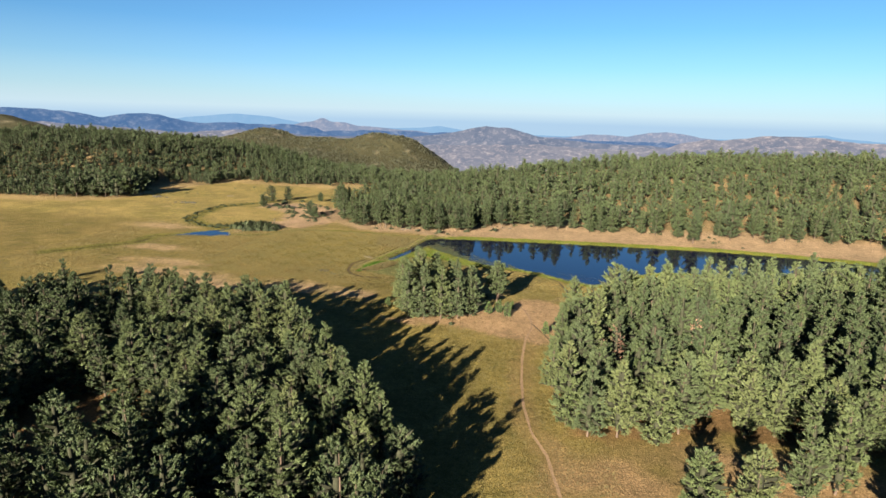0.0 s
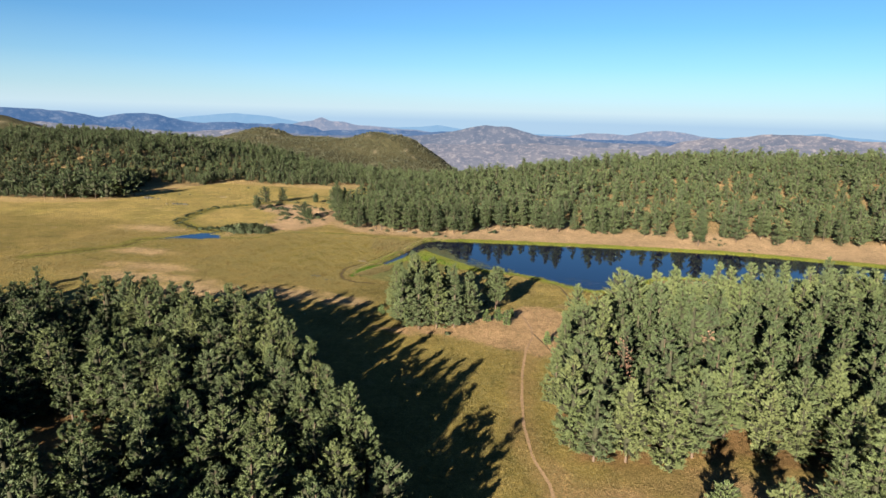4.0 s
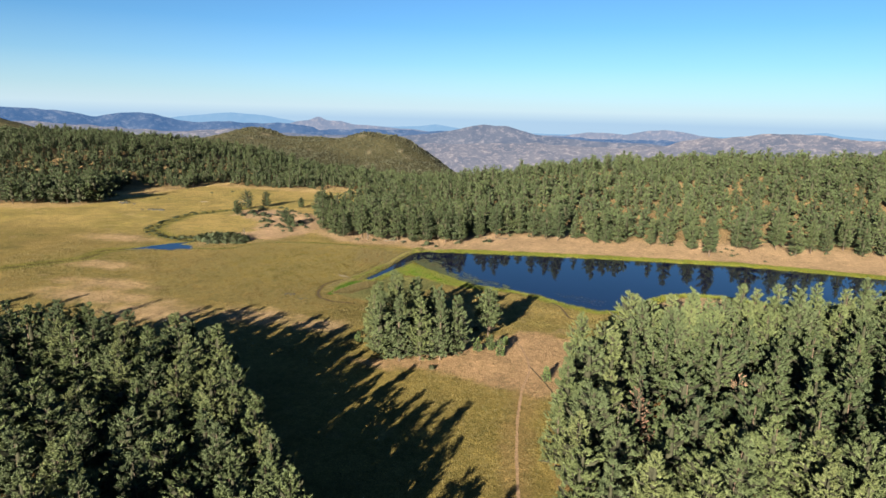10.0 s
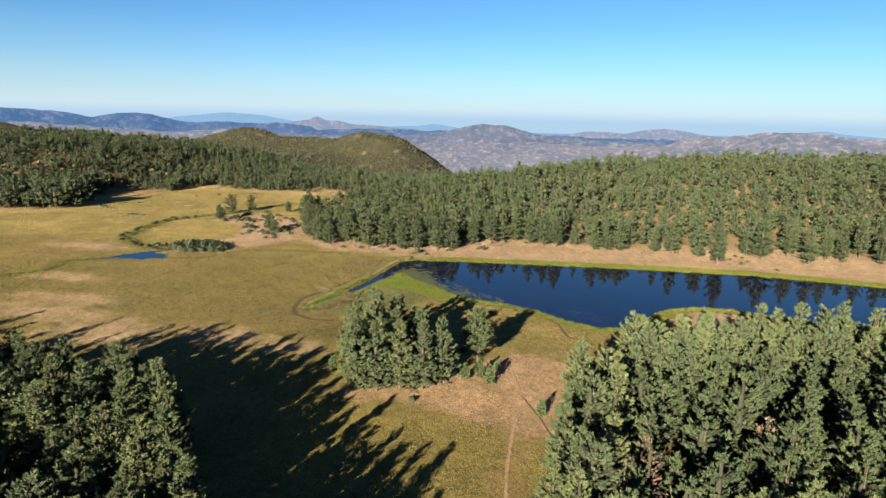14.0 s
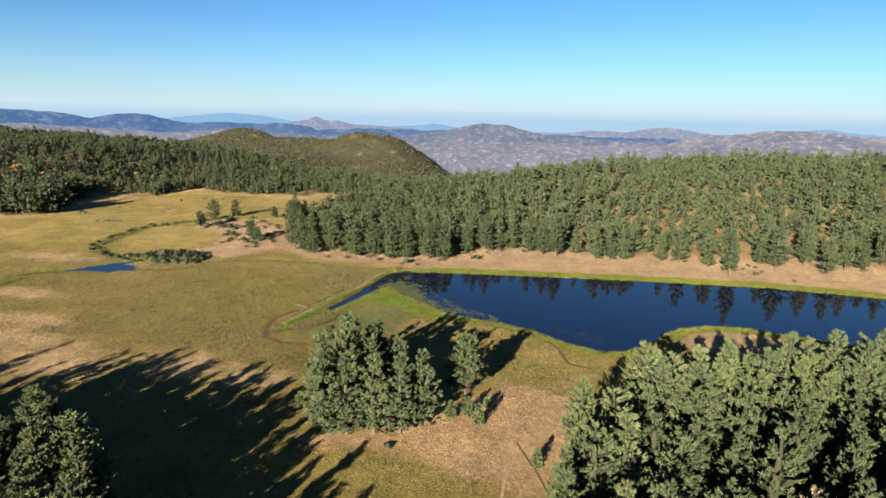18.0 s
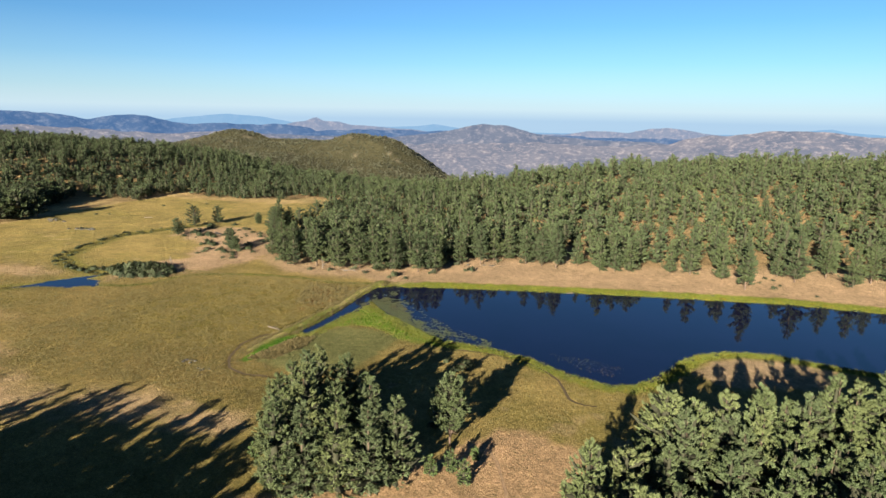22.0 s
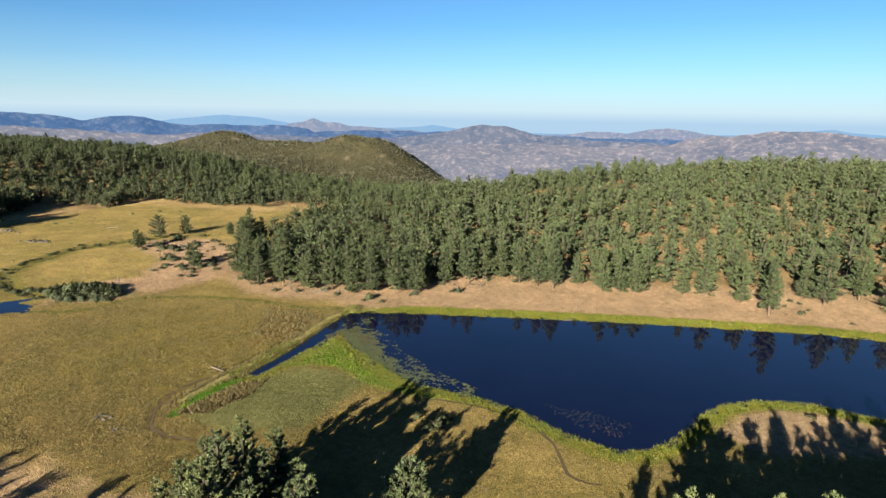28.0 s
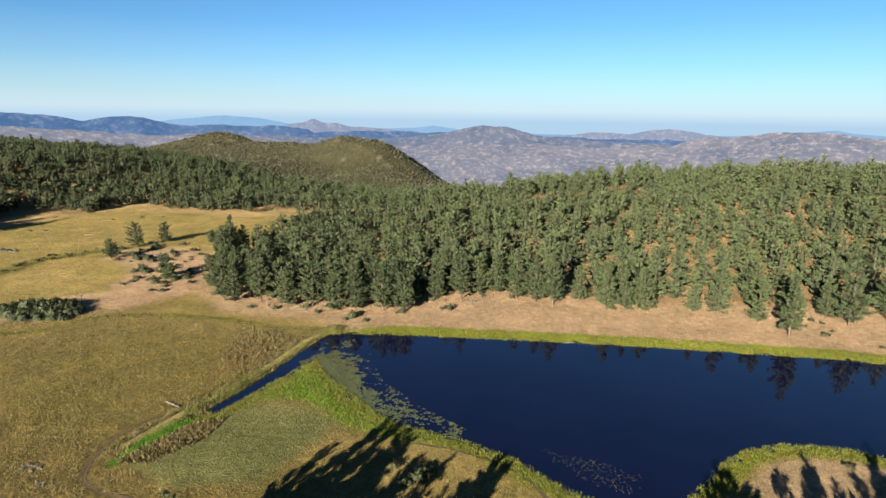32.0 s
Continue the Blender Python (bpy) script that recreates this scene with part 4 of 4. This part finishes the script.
for a in ((-100, 289, -94.5, 287, 0.28), (-106, 99.5, -95, 103, 0.35), (-94, 103.5, -86, 102, 0.3), (-101, 366, -95, 371, 0.3), (-99, 370, -94, 366, 0.22), (-103, 368, -97, 369, 0.2), (-93, 369, -89, 372, 0.22),
          (-290, 470, -284, 471, 0.3), (-262, 482, -256, 481, 0.3), (4, 357.5, 7, 358.5, 0.18)):
    fallen_log(*a)


def snag(x, y, tall, seed, mat=DEADWOOD, label="bare bleached dead tree with broken branches"):
    r = np.random.default_rng(seed)
    t = thing("dead_tree", label, "dead tree", "dead trees")
    t.matrix_basis = pose(x, y, float(ground_height(x, y)[0]))
    zs = np.linspace(-0.4, tall, 6)
    v, f, nr = tube([(0.2 * math.sin(z * 0.4), 0.1 * math.cos(z * 0.5), z) for z in zs], 0.3 * (1.05 - zs / tall), 7)
    part("trunk", mesh_from("trunk", v, f, mat, True), t)
    for i in range(14):
        h, a = tall * r.uniform(0.3, 0.95), r.uniform(0, 6.28)
        q = (1.1 - h / tall) * r.uniform(1.2, 3.6)
        v, f, nr = tube([(0, 0, h), (math.cos(a) * q * 0.6, math.sin(a) * q * 0.6, h + q * 0.25), (math.cos(a) * q, math.sin(a) * q, h + q * 0.55)], (0.11, 0.07, 0.02), 4)
        part("branch", mesh_from("branch", v, f, mat, True), t)


snag(-351, 551, 11, 1)
snag(-184, 352, 6, 2)
snag(14, 160, 15, 3)
snag(128, 428, 15, 4)
snag(-113, 369, 4.5, 6, DEADWOOD, "low grey dead shrub tree at the wood's edge")
snag(-86, 372, 5, 7, DEADWOOD, "low grey dead shrub tree at the wood's edge")
snag(-80, 375, 6, 8, DEADWOOD, "low grey dead shrub tree at the wood's edge")
snag(-122, 381, 6, 5, BARK, "grey-brown dead shrub tree at the wood's edge")


# ---- grass, reeds and water plants ----
def blades_of(name, label, category, xy, z, size, count, mat, seed, spread=0.55, wide=0.22):
    """Very many small upright blades as one mesh."""
    r = np.random.default_rng(seed)
    n = len(xy)
    c = np.repeat(np.column_stack([xy, z - 0.04])[:, None], count, 1) + r.normal(size=(n, count, 3)) * (0.28, 0.28, 0)
    d = r.normal(size=(n, count, 3)) * spread + (0, 0, 1)
    d /= np.linalg.norm(d, axis=2, keepdims=True)
    a = r.uniform(0, math.pi, (n, count))
    side = np.stack([np.cos(a), np.sin(a), 0 * a], 2)
    s = (np.asarray(size) * r.uniform(0.7, 1.3, n))[:, None, None] * r.uniform(0.7, 1.3, (n, count, 1))
    v = np.stack([c - side * s * wide, c + side * s * wide, c + d * s], 2).reshape(-1, 3)
    return tagged(new(name, mesh_from(name, v, np.arange(len(v)).reshape(-1, 3), mat)), label, category, kind="stuff")


def sown(box, n, seed, keep):
    r = np.random.default_rng(seed)
    p = r.uniform(box[:2], box[2:], (n, 2))
    return p[keep(p[:, 0], p[:, 1], r)]


def open_meadow(x, y, r):
    far_from = np.minimum.reduce([distance(LAKE, x, y), distance(STAND_W, x, y) + 1, distance(STAND_E, x, y) + 1, distance(TRAIL, x, y, False) - 0.9, distance(CATTLE, x, y, False) - 1.0, distance(SHORE_TRACK, x, y, False) - 0.7, distance(DITCH, x, y, False) - 2, distance(LEVEE, x, y, False) - 1.6, distance(LEVEE_FOOT, x, y, False) - 0.6, distance(MARSH, x, y), distance(LUSH, x, y), distance(POND, x, y)])
    bare = smooth((4 - distance(DIRT, x, y)) / 6) * 0.96 + smooth((y - lobe_edge(x) + np.interp(x, (-165, -88, -66), (12, 17, 38))) / 8) * smooth((x + 160) / 20) * 0.9
    for px, py, rx, ry in BARE:
        bare = np.maximum(bare, 0.9 * smooth(1.3 - np.hypot((x - px) / rx, (y - py) / ry)))
    bare = np.maximum(bare, 0.8 * smooth((7 - distance(CREEK, x, y, False)) / 3))
    return (far_from > 0.3) & (r.random(len(x)) > bare) & (waves(x, y, 14, 51) + 0.6 * waves(x, y, 5, 52) > r.uniform(-1.1, 0.6, len(x)))


p = np.concatenate([sown((-130, 195, 40, 350), 46000, 1, open_meadow), sown((-260, 180, -120, 360), 16000, 2, open_meadow), sown((-175, 240, -84, 350), 60000, 14, open_meadow), sown((-270, 215, -150, 345), 30000, 15, open_meadow), sown((-45, 100, 16, 205), 15000, 3, open_meadow)])
blades_of("dry_grass", "dry golden grass tufts all over the meadow", "grass", p, ground_height(p[:, 0], p[:, 1]), 0.37, 4, DRY_GRASS, 1, 0.55, 0.18)


def wet_margin(x, y, r):
    d = distance(LAKE, x, y)
    return (d > -0.4) & (d < np.where(y > 325, 7.5, 5.5) * r.random(len(x)) ** 0.5)


p = np.concatenate([sown((-95, 262, 120, 312), 60000, 4, wet_margin), sown((-80, 344, 200, 376), 30000, 5, wet_margin), sown((-84, 282, -26, 322), 9000, 6, lambda x, y, r: distance(LUSH, x, y) < 0)])
blades_of("reeds", "yellow-green reeds along the waterline", "reeds", p, ground_height(p[:, 0], p[:, 1]), 0.5, 4, REEDS, 2, 0.35, 0.13)
TUSSOCK = [(-93, 262), (-90, 272), (-86, 281), (-80, 284), (-80, 276), (-85, 264)]
p = np.concatenate([sown((-98, 262, -74, 354), 16000, 7, lambda x, y, r: (np.abs(distance(LEVEE, x, y, False) - 2.3) < 1.1) & (distance(LAKE, x, y) > 0.2) & (distance(DITCH, x, y, False) > 1.8) & (r.random(len(x)) < 0.45)), sown((-115, 315, -84, 345), 5000, 8, lambda x, y, r: (distance(REDDISH, x, y) < 2) & (r.random(len(x)) < 0.22)),
                    sown((-95, 260, -78, 286), 2500, 9, lambda x, y, r: distance(TUSSOCK, x, y) < 0)])
blades_of("sedge", "coarse brown-green sedge tussocks along the bank", "sedge", p, ground_height(p[:, 0], p[:, 1]), 0.75, 5, SEDGE, 3, 0.5)
p = sown((-900, 800, -150, 1230), 15000, 10, lambda x, y, r: (height(x, y) > -70))
blades_of("hill_scrub", "dark chaparral scrub covering the bare hill", "scrub", p, ground_height(p[:, 0], p[:, 1]), 1.9, 6, SCRUB, 4, 0.9, 0.5)
# drowned weed in the shallow corner; farther out, added pads imitate a lake-bed shoal
LILIES = [(-77, 346), (-70, 347), (-58, 334), (-50, 318), (-36, 304), (-20, 294), (-20, 288), (-44, 296), (-57, 308), (-69, 320), (-75, 330)]
p = sown((-80, 286, -18, 348), 42000, 11, lambda x, y, r: (distance(LILIES, x, y) < 0) & (distance(LAKE, x, y) < -0.3) & (waves(x, y, 11, 61) + 0.7 * waves(x, y, 4, 62) > r.uniform(-0.5, 1.2, len(x)) + 0.035 * np.maximum(0, distance(LUSH, x, y)) - 0.9 * smooth((8 - distance(LUSH, x, y)) / 5) * (y > 296)))
r = np.random.default_rng(12)
rad = r.uniform(0.12, 0.38, len(p))
ang = np.arange(6) / 6 * 2 * math.pi
v = np.stack([p[:, 0, None] + rad[:, None] * np.cos(ang), p[:, 1, None] + rad[:, None] * np.sin(ang), np.repeat(-0.205 + r.uniform(0, 0.012, len(p))[:, None], 6, 1)], 2).reshape(-1, 3)
tagged(new("lily_pads", mesh_from("lily_pads", v, np.arange(len(v)).reshape(-1, 6), LILY)), "floating lily leaves in the shallow corner", "lily pads", kind="stuff")
MAT = [(-77, 321), (-71, 333), (-63, 328), (-56, 318), (-49, 299), (-33, 288), (-45, 287), (-63, 298), (-75, 302)]
SHOAL = [(-1, 289), (11, 288), (21, 282), (17, 276), (7, 280)]
p = np.concatenate([sown((-80, 284, -30, 336), 90000, 21, lambda x, y, r: (distance(MAT, x, y) < 2.5 * waves(x, y, 7, 63)) & (distance(LAKE, x, y) < 0.1) & (waves(x, y, 6, 64) > r.uniform(-1.4, 0.35, len(x)))),
                    sown((-3, 274, 23, 291), 5000, 22, lambda x, y, r: (distance(SHOAL, x, y) < 1.5 * waves(x, y, 6, 65)) & (r.random(len(x)) < 0.2))])
r = np.random.default_rng(23)
rad = r.uniform(0.1, 0.26, len(p)) * np.where(p[:, 0] > -25, 0.6, 1.0)
ang = np.arange(5) / 5 * 2 * math.pi
v = np.stack([p[:, 0, None] + rad[:, None] * np.cos(ang), p[:, 1, None] + rad[:, None] * np.sin(ang), np.repeat(-0.213 + r.uniform(0, 0.007, len(p))[:, None], 5, 1)], 2).reshape(-1, 3)
tagged(new("water_weed", mesh_from("water_weed", v, np.arange(len(v)).reshape(-1, 5), WEED)), "olive and brown weed in the shallow water, with sparse pads imitating a pale shoal", "water weed", kind="stuff")
